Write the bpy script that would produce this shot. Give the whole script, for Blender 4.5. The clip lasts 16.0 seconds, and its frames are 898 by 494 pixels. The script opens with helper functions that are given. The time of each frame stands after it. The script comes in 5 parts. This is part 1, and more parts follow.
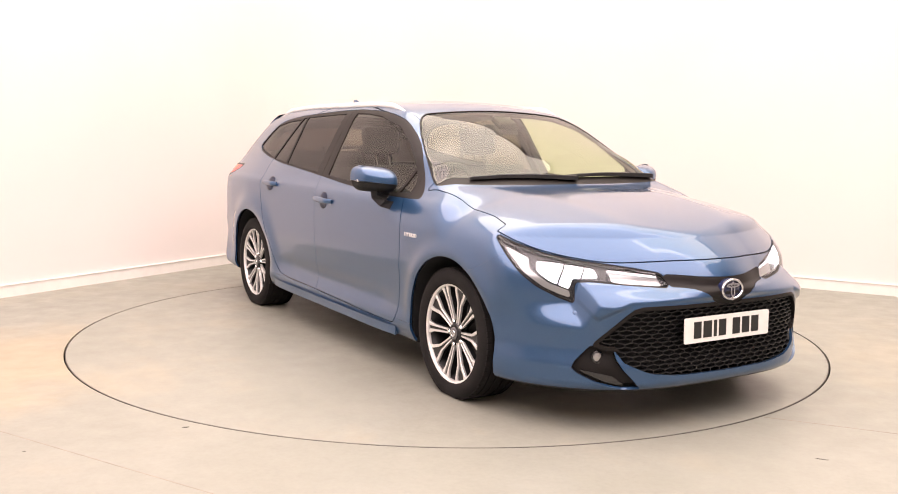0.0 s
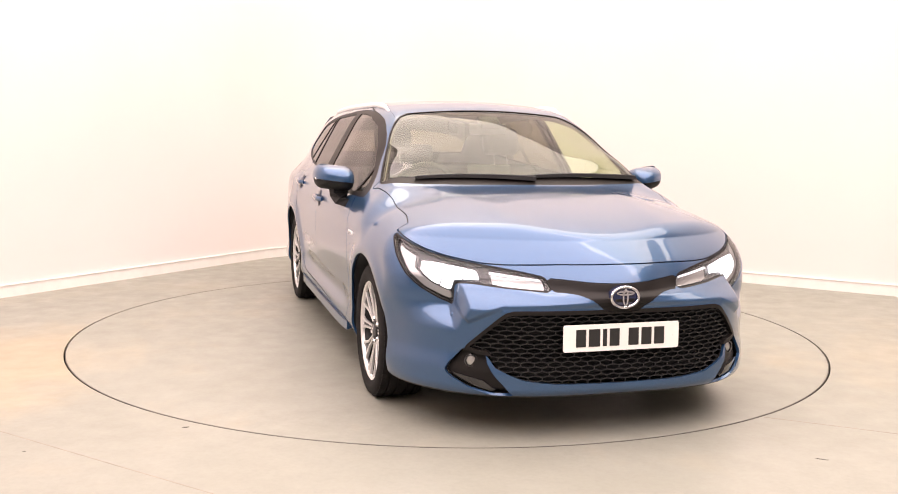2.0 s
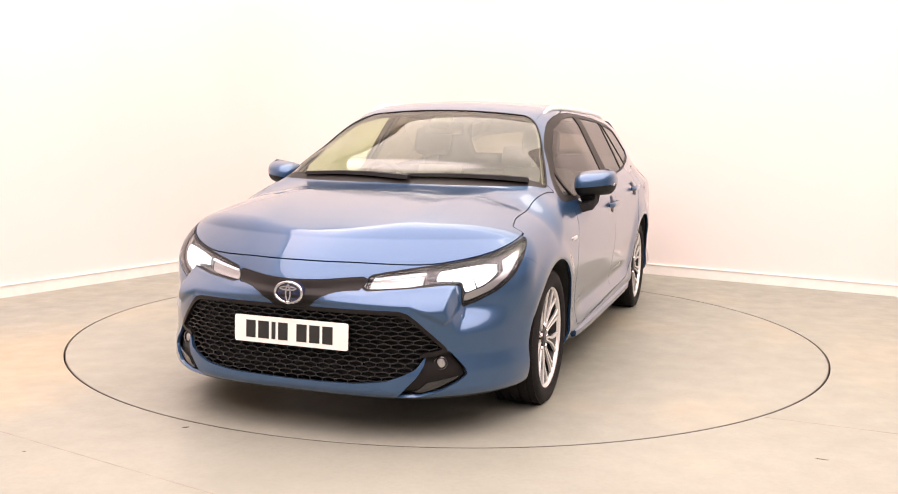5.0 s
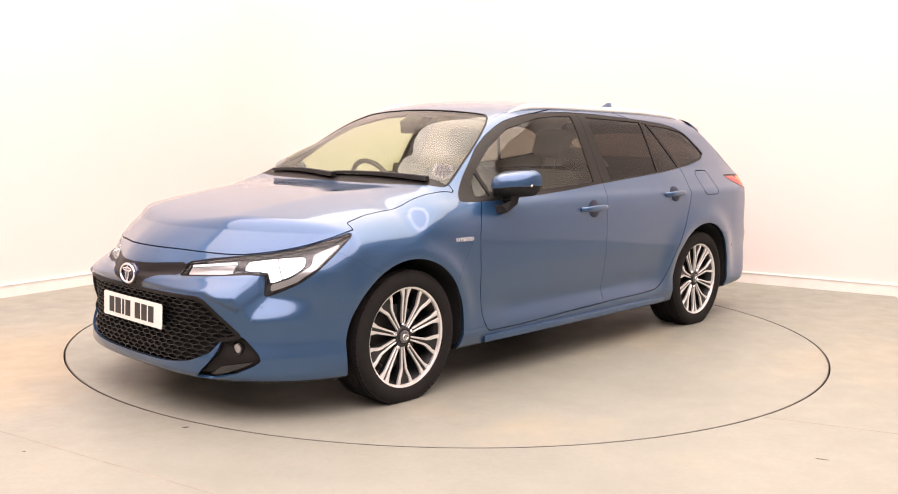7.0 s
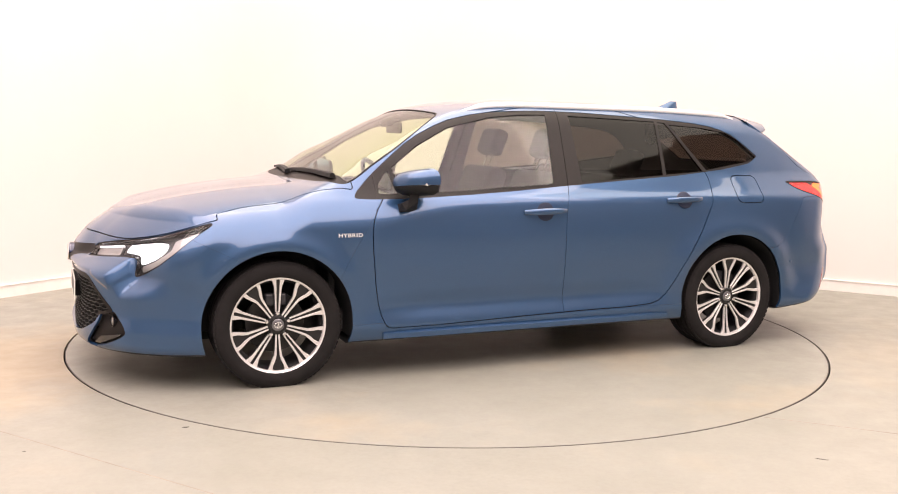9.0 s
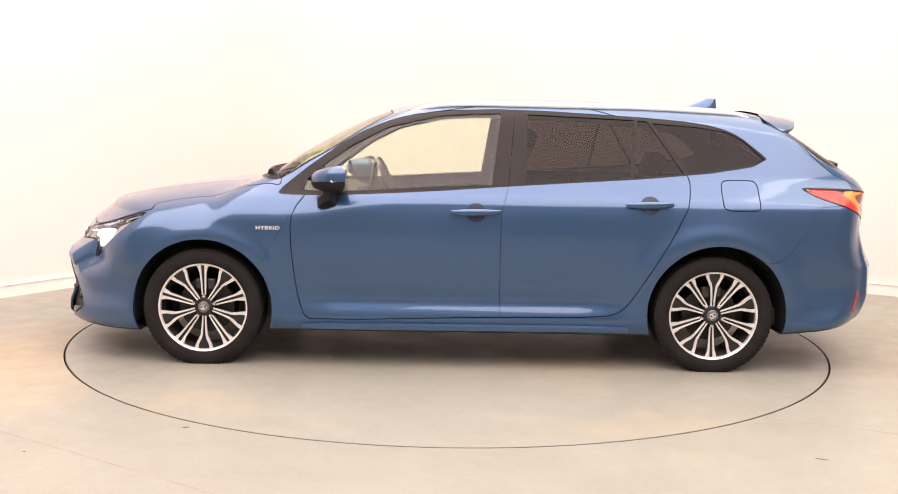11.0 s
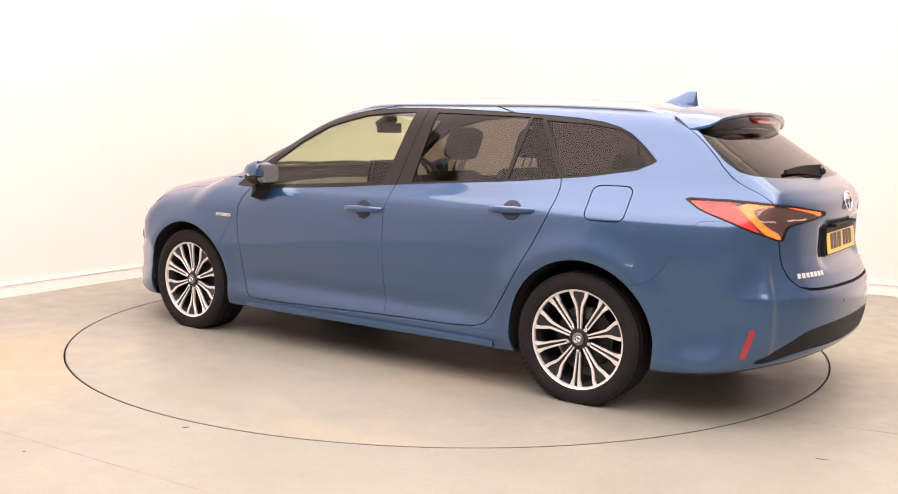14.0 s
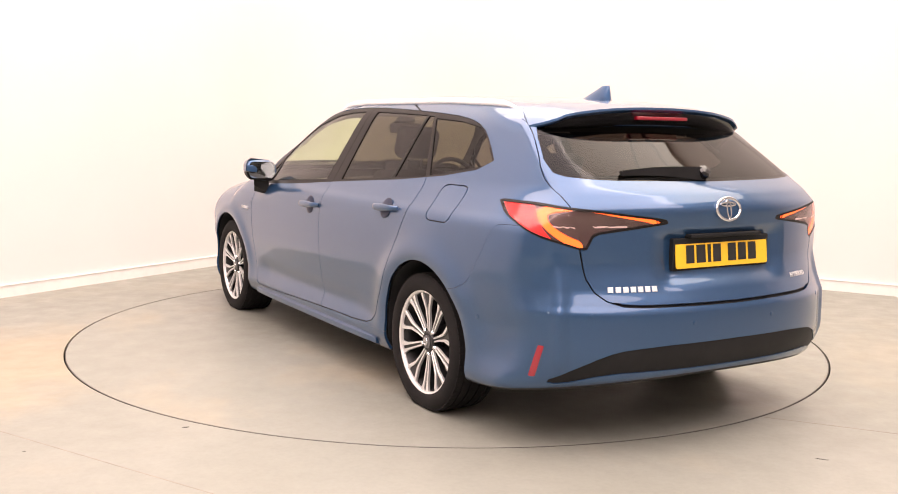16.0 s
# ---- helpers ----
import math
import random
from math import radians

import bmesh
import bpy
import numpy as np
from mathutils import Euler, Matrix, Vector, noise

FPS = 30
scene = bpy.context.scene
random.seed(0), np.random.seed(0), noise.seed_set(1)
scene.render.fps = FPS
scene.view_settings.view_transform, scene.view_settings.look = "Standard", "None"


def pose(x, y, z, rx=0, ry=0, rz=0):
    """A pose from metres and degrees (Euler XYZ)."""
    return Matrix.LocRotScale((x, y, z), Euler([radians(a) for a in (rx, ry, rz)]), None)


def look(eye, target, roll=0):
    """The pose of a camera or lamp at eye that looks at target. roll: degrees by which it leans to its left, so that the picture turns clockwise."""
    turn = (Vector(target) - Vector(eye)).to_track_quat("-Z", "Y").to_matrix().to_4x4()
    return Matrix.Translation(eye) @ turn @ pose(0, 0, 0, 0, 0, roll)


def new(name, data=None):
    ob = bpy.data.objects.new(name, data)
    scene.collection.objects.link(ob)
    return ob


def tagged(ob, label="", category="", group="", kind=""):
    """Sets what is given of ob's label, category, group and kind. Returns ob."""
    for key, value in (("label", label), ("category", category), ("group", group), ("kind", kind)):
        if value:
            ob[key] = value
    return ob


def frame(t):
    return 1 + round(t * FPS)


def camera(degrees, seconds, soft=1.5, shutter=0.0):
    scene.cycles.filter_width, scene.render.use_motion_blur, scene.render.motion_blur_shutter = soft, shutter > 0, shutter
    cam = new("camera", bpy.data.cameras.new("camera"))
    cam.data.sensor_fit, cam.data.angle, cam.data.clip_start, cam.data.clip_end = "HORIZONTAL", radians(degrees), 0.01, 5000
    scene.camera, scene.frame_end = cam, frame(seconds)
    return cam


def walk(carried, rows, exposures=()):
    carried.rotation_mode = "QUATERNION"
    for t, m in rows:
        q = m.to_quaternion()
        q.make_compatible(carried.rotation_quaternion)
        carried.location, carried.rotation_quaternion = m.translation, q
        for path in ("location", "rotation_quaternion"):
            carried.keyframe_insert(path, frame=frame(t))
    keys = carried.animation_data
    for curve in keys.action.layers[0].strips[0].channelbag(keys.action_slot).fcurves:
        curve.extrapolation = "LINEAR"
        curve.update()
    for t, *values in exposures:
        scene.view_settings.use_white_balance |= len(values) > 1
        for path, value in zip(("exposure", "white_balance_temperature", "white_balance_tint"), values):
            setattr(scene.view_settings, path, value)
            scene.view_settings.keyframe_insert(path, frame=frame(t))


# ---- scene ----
# ---- camera: stands still in front of the turntable ----
cam = camera(50.63, 16.0, soft=1.0)
EYE = (0.0, -5.903, 1.25)
STAND = look(EYE, (0.0, -4.903, 1.25 - math.tan(radians(6.95))), 1.0)
walk(cam, [(0.0, STAND), (16.0, STAND)])
scene.view_settings.exposure = 0.17

# ---- plan ----
CORNER = Vector((-1.12, 4.28, 0))
WALL_A = Vector((-0.524, -0.852, 0)).normalized()   # along the wall with the stained floor
WALL_B = Vector((0.870, -0.493, 0)).normalized()    # along the other wall
LEN_A, LEN_B, HIGH = 12.5, 11.0, 5.2
RING = 2.249
# heading of the car and the disc, seconds and degrees
TURN = [(0.0, -58.77), (0.5, -60.04), (1.0, -63.13), (1.5, -67.70), (2.0, -73.55), (2.5, -79.45), (3.0, -85.50),
        (3.5, -91.50), (4.0, -97.55), (4.5, -103.50), (5.0, -109.50), (5.5, -115.45), (6.0, -121.4), (6.5, -127.3),
        (7.0, -133.2), (7.5, -139.15), (8.0, -145.1), (8.5, -150.95), (9.0, -156.9), (9.5, -162.75), (10.0, -168.55),
        (10.5, -174.2), (11.0, -179.8), (11.5, -185.5), (12.0, -191.3), (12.5, -197.15), (13.0, -203.1), (13.5, -209.0),
        (14.0, -215.0), (14.5, -220.95), (15.0, -227.0), (15.5, -232.95), (16.0, -239.1)]
OFFSET = (-0.052, 0.098)


def plan(a, b, z=0.0):
    """A place from its ways along the two walls, out of their corner."""
    v = CORNER + WALL_A * a + WALL_B * b
    return Vector((v.x, v.y, z))


# ---- light: soft panels added under the bay's unseen ceiling ----
world = bpy.data.worlds.new("bay_world")
world.use_nodes = True
world.node_tree.nodes["Background"].inputs[0].default_value = (0.9, 0.85, 0.78, 1)
world.node_tree.nodes["Background"].inputs[1].default_value = 0.3
scene.world = world


def area_lamp(name, place, size_x, size_y, power, colour, turn):
    lamp = bpy.data.lights.new(name, "AREA")
    lamp.shape, lamp.size, lamp.size_y, lamp.energy, lamp.color = "RECTANGLE", size_x, size_y, power, colour
    ob = new(name, lamp)
    ob.matrix_world = Matrix.Translation(place) @ Matrix.Rotation(turn, 4, "Z")
    return ob


ALONG = math.atan2(WALL_A.y, WALL_A.x)
# abutting area lights, added in place of the bay's unknown light sources
FILL_PANELS = [(a, b) for a in (4.4, 7.5, 10.6) for b in (2.0, 5.55, 9.1)]
for a, b in FILL_PANELS:
    area_lamp("ceiling_fill", plan(a, b, HIGH - 0.09), 3.1, 3.55, 150, (1.0, 0.818, 0.800), ALONG)
# a wide yellowish soft box over the bay, and the tubes of the workshop behind the camera
area_lamp("bay_lamp", plan(1.6, 4.4, HIGH - 0.06), 3.0, 8.4, 305, (1.0, 0.868, 0.752), ALONG)
for b in (3.0, 8.5):
    area_lamp("tube_lamp", plan(11.6, b, 2.1), 0.05, 2.4, 12, (1.0, 0.95, 0.90), ALONG)


# ---- materials ----
def nodes_of(name):
    m = bpy.data.materials.new(name)
    m.use_nodes = True
    t = m.node_tree
    return m, t, t.nodes["Principled BSDF"]


def add(t, kind, **sockets):
    n = t.nodes.new(kind)
    for k, v in sockets.items():
        n.inputs[k.replace("_", " ")].default_value = v
    return n


def texture(t, kind, scale, detail=4.0, rough=0.6):
    c = t.nodes.new("ShaderNodeTexCoord")
    n = t.nodes.new(kind)
    n.inputs["Scale"].default_value = scale
    if kind == "ShaderNodeTexNoise":
        n.inputs["Detail"].default_value, n.inputs["Roughness"].default_value = detail, rough
    t.links.new(c.outputs["Object"], n.inputs["Vector"])
    return n


def ramp(t, src, stops):
    r = t.nodes.new("ShaderNodeValToRGB")
    while len(r.color_ramp.elements) < len(stops):
        r.color_ramp.elements.new(0.5)
    for e, (p, c) in zip(r.color_ramp.elements, stops):
        e.position, e.color = p, (*c, 1)
    t.links.new(src, r.inputs[0])
    return r


def mix(t, fac, a, b, mode="MIX"):
    n = t.nodes.new("ShaderNodeMix")
    n.data_type, n.blend_type = "RGBA", mode
    for k, v in ((0, fac), (6, a), (7, b)):
        if isinstance(v, (int, float, tuple)):
            n.inputs[k].default_value = v if not isinstance(v, tuple) else (*v, 1)
        else:
            t.links.new(v, n.inputs[k])
    return n.outputs[2]


def bump(t, p, src, strength, distance):
    b = t.nodes.new("ShaderNodeBump")
    b.inputs["Strength"].default_value, b.inputs["Distance"].default_value = strength, distance
    t.links.new(src, b.inputs["Height"])
    t.links.new(b.outputs[0], p.inputs["Normal"])


def plain(name, colour, rough=0.5, metal=0.0, grain=0.0, grain_scale=400, coat=0.0, vary=0.0):
    """A surface with a little variation in tone and a fine relief."""
    m, t, p = nodes_of(name)
    p.inputs["Base Color"].default_value = (*colour, 1)
    p.inputs["Roughness"].default_value, p.inputs["Metallic"].default_value = rough, metal
    p.inputs["Coat Weight"].default_value = coat
    p.inputs["Coat Roughness"].default_value = 0.04
    if vary:
        n = texture(t, "ShaderNodeTexNoise", 9)
        lo = tuple(c * (1 - vary) for c in colour)
        hi = tuple(min(1, c * (1 + vary)) for c in colour)
        t.links.new(ramp(t, n.outputs[0], [(0.3, lo), (0.7, hi)]).outputs[0], p.inputs["Base Color"])
    if grain:
        bump(t, p, texture(t, "ShaderNodeTexNoise", grain_scale).outputs[0], grain, 0.002)
    return m


def car_paint():
    m, t, p = nodes_of("blue_metallic_paint")
    flake = texture(t, "ShaderNodeTexVoronoi", 900)
    c = ramp(t, flake.outputs["Color"], [(0.0, (0.019, 0.062, 0.148)), (1.0, (0.035, 0.097, 0.208))])
    t.links.new(c.outputs[0], p.inputs["Base Color"])
    p.inputs["Metallic"].default_value, p.inputs["Roughness"].default_value = 0.55, 0.31
    p.inputs["Coat Weight"].default_value, p.inputs["Coat Roughness"].default_value = 1.0, 0.03
    p.inputs["Coat IOR"].default_value = 1.5
    return m


def glass(name, tint, rough=0.0):
    m, t, p = nodes_of(name)
    p.inputs["Base Color"].default_value = (*tint, 1)
    p.inputs["Transmission Weight"].default_value, p.inputs["Roughness"].default_value = 1.0, rough
    p.inputs["IOR"].default_value = 1.45
    return m


def thin_glass(name, tint, gloss_least=0.045):
    """Thin pane: lets light straight through, tinted, with a mirror gloss on top."""
    m, t, p = nodes_of(name)
    t.nodes.remove(p)
    clear = add(t, "ShaderNodeBsdfTransparent", Color=(*tint, 1))
    gloss = add(t, "ShaderNodeBsdfGlossy", Roughness=0.02)
    edge = add(t, "ShaderNodeLayerWeight", Blend=0.5)
    steep = add(t, "ShaderNodeMath")
    steep.operation = "POWER"
    t.links.new(edge.outputs["Facing"], steep.inputs[0])
    steep.inputs[1].default_value = 4.6
    fres = add(t, "ShaderNodeMath")
    fres.operation = "MULTIPLY_ADD"
    t.links.new(steep.outputs[0], fres.inputs[0])
    fres.inputs[1].default_value, fres.inputs[2].default_value = 0.90, gloss_least
    mx = t.nodes.new("ShaderNodeMixShader")
    t.links.new(fres.outputs[0], mx.inputs[0])
    t.links.new(clear.outputs[0], mx.inputs[1])
    t.links.new(gloss.outputs[0], mx.inputs[2])
    t.links.new(mx.outputs[0], t.nodes["Material Output"].inputs[0])
    return m


def glowing(name, colour, strength):
    m, t, p = nodes_of(name)
    p.inputs["Base Color"].default_value = (*colour, 1)
    p.inputs["Emission Color"].default_value = (*colour, 1)
    p.inputs["Emission Strength"].default_value = strength
    return m


def wall_paint():
    m, t, p = nodes_of("white_wall_paint")
    n = texture(t, "ShaderNodeTexNoise", 0.7, 5)
    t.links.new(ramp(t, n.outputs[0], [(0.3, (0.705, 0.650, 0.622)), (0.7, (0.730, 0.680, 0.655))]).outputs[0], p.inputs["Base Color"])
    p.inputs["Roughness"].default_value = 0.75
    bump(t, p, texture(t, "ShaderNodeTexNoise", 120).outputs[0], 0.15, 0.002)
    return m


def floor_paint(name, stain, seed, patch=None):
    """Pale grey-beige floor paint with scuffs and ochre stains."""
    m, t, p = nodes_of(name)
    c = t.nodes.new("ShaderNodeTexCoord")
    mp = add(t, "ShaderNodeMapping")
    mp.inputs["Location"].default_value = (seed, seed * 0.7, 0)
    t.links.new(c.outputs["Object"], mp.inputs[0])

    def noise_at(scale, detail=5, rough=0.6):
        n = add(t, "ShaderNodeTexNoise", Scale=scale, Detail=detail, Roughness=rough)
        t.links.new(mp.outputs[0], n.inputs["Vector"])
        return n.outputs[0]
    base = ramp(t, noise_at(1.1), [(0.3, (0.236, 0.239, 0.200)), (0.7, (0.264, 0.268, 0.230))]).outputs[0]
    fine = ramp(t, noise_at(45, 3), [(0.25, (0.93, 0.93, 0.93)), (0.6, (1, 1, 1))]).outputs[0]
    base = mix(t, 1.0, base, fine, "MULTIPLY")
    spots = ramp(t, noise_at(0.55, 8, 0.68), [(0.52, (0, 0, 0)), (0.66, (stain, stain, stain))]).outputs[0]
    if patch:
        # a wide worn patch, ragged at its edge
        far = add(t, "ShaderNodeVectorMath")
        far.operation = "DISTANCE"
        t.links.new(c.outputs["Object"], far.inputs[0])
        far.inputs[1].default_value = patch
        ragged = add(t, "ShaderNodeMath")
        ragged.operation = "MULTIPLY_ADD"
        t.links.new(noise_at(1.7, 9, 0.7), ragged.inputs[0])
        ragged.inputs[1].default_value = 2.2
        t.links.new(far.outputs["Value"], ragged.inputs[2])
        inv = add(t, "ShaderNodeMapRange")
        t.links.new(ragged.outputs[0], inv.inputs[0])
        for k, v in ((1, 1.55), (2, 2.25), (3, 0.85), (4, 0.0)):
            inv.inputs[k].default_value = v
        lighter = add(t, "ShaderNodeMath")
        lighter.operation = "MAXIMUM"
        t.links.new(inv.outputs[0], lighter.inputs[0])
        t.links.new(spots, lighter.inputs[1])
        spots = lighter.outputs[0]
    base = mix(t, spots, base, (0.325, 0.280, 0.195))
    scuff = ramp(t, noise_at(3.3, 9, 0.75), [(0.66, (0, 0, 0)), (0.80, (0.35, 0.35, 0.35))]).outputs[0]
    base = mix(t, scuff, base, (0.24, 0.21, 0.18))
    t.links.new(base, p.inputs["Base Color"])
    t.links.new(ramp(t, noise_at(6), [(0.3, (0.32, 0.32, 0.32)), (0.7, (0.5, 0.5, 0.5))]).outputs[0], p.inputs["Roughness"])
    p.inputs["Specular IOR Level"].default_value = 0.35
    bump(t, p, noise_at(160), 0.1, 0.001)
    return m


PAINT = car_paint()
BLACK_GLOSS = plain("gloss_black_trim", (0.012, 0.012, 0.013), 0.18, coat=0.6)
BLACK = plain("black_plastic", (0.013, 0.013, 0.0135), 0.55, grain=0.25, vary=0.2)
BLACK.node_tree.nodes["Principled BSDF"].inputs["Specular IOR Level"].default_value = 0.2
SHELL = plain("dark_inner_shell", (0.012, 0.012, 0.013), 0.7, vary=0.2)
RUBBER = plain("tyre_rubber", (0.012, 0.011, 0.011), 0.8, grain=0.3, grain_scale=250, vary=0.25)
RUBBER.node_tree.nodes["Principled BSDF"].inputs["Specular IOR Level"].default_value = 0.2
TRIM = plain("satin_black_trim", (0.010, 0.0085, 0.008), 0.45, vary=0.15)
TRIM.node_tree.nodes["Principled BSDF"].inputs["Specular IOR Level"].default_value = 0.2
ALLOY = plain("machined_alloy", (0.80, 0.79, 0.78), 0.32, 0.65, grain=0.05, grain_scale=900)
CHROME = plain("chrome", (0.85, 0.85, 0.86), 0.12, 1.0)
SATIN = plain("satin_aluminium", (0.86, 0.86, 0.85), 0.42, 0.25)
WALL = wall_paint()
# grey of the unseen closing walls, set for a darker horizon in reflections
GREY_WALL = plain("grey_closing_wall", (0.25, 0.243, 0.236), 0.7, vary=0.12)
SKIRT = plain("white_skirting_paint", (0.80, 0.77, 0.73), 0.45, vary=0.04)
FLOOR = floor_paint("bay_floor_paint", 0.35, 0.0, (-2.35, -1.05, 0))
DISC = floor_paint("turntable_floor_paint", 0.55, 7.3)
SLOT = plain("dark_slot", (0.05, 0.045, 0.04), 0.8, vary=0.2)


# ---- mesh helpers ----
def part(name, bm, material, parent=None, label="", smooth=True):
    me = bpy.data.meshes.new(name)
    bm.to_mesh(me)
    bm.free()
    if smooth:
        for f in me.polygons:
            f.use_smooth = True
        me.set_sharp_from_angle(angle=radians(38))
    me.materials.append(material)
    ob = new(name, me)
    if parent:
        ob.parent = parent
    if label:
        tagged(ob, label)
    return ob


def box(bm, lo, hi, m=None, bevel=0.0):
    cen = [(a + b) / 2 for a, b in zip(lo, hi)]
    siz = [abs(b - a) for a, b in zip(lo, hi)]
    r = bmesh.ops.create_cube(bm, size=1, matrix=(m or Matrix()) @ Matrix.Translation(cen) @ Matrix.Diagonal((*siz, 1)))
    if bevel:
        vs = set(r["verts"])
        es = [e for e in bm.edges if e.verts[0] in vs and e.verts[1] in vs]
        bmesh.ops.bevel(bm, geom=es, offset=bevel, segments=3, profile=0.5, affect="EDGES")
    return r


def sweep(bm, path, section, closed=False, scale=None):
    """A section (list of 2D points) carried along a path, upright; closed ends."""
    rings = []
    n = len(path)
    for i, p in enumerate(path):
        p = Vector(p)
        a, b = Vector(path[max(i - 1, 0)]), Vector(path[min(i + 1, n - 1)])
        if closed:
            a, b = Vector(path[i - 1]), Vector(path[(i + 1) % n])
        d = (b - a).normalized()
        side = d.cross(Vector((0, 0, 1)))
        side = side.normalized() if side.length > 1e-4 else Vector((0, 1, 0))
        up = side.cross(d)
        k = scale[i] if scale else 1.0
        rings.append([bm.verts.new(p + side * (u * k) + up * (v * k)) for u, v in section])
    m = len(section)
    for i in range(n if closed else n - 1):
        r, s = rings[i], rings[(i + 1) % n]
        for j in range(m):
            bm.faces.new((r[j], r[(j + 1) % m], s[(j + 1) % m], s[j]))
    if not closed:
        bm.faces.new(rings[0][::-1])
        bm.faces.new(rings[-1])
    bmesh.ops.recalc_face_normals(bm, faces=bm.faces[:])


def oval(ru, rv, n=12):
    return [(ru * math.cos(2 * math.pi * i / n), rv * math.sin(2 * math.pi * i / n)) for i in range(n)]


def prism(bm, poly, depth, m=None, bevel=0.0):
    """A flat outline in x, y, raised by depth along z, at the pose m."""
    m = m or Matrix()
    lo = [bm.verts.new(m @ Vector((x, y, 0))) for x, y in poly]
    hi = [bm.verts.new(m @ Vector((x, y, depth))) for x, y in poly]
    n = len(poly)
    fs = [bm.faces.new(lo[::-1]), bm.faces.new(hi)]
    fs += [bm.faces.new((lo[i], lo[(i + 1) % n], hi[(i + 1) % n], hi[i])) for i in range(n)]
    if bevel:
        es = [e for e in fs[1].edges]
        bmesh.ops.bevel(bm, geom=es, offset=bevel, segments=2, profile=0.5, affect="EDGES")


def lathe(bm, profile, n=48, m=None):
    """Turns (radius, height) points about z."""
    m = m or Matrix()
    rings = []
    for r, h in profile:
        rings.append([bm.verts.new(m @ Vector((r * math.cos(2 * math.pi * i / n), r * math.sin(2 * math.pi * i / n), h))) for i in range(n)])
    for a, b in zip(rings, rings[1:]):
        for i in range(n):
            j = (i + 1) % n
            bm.faces.new((a[i], a[j], b[j], b[i]))
    bmesh.ops.recalc_face_normals(bm, faces=bm.faces[:])


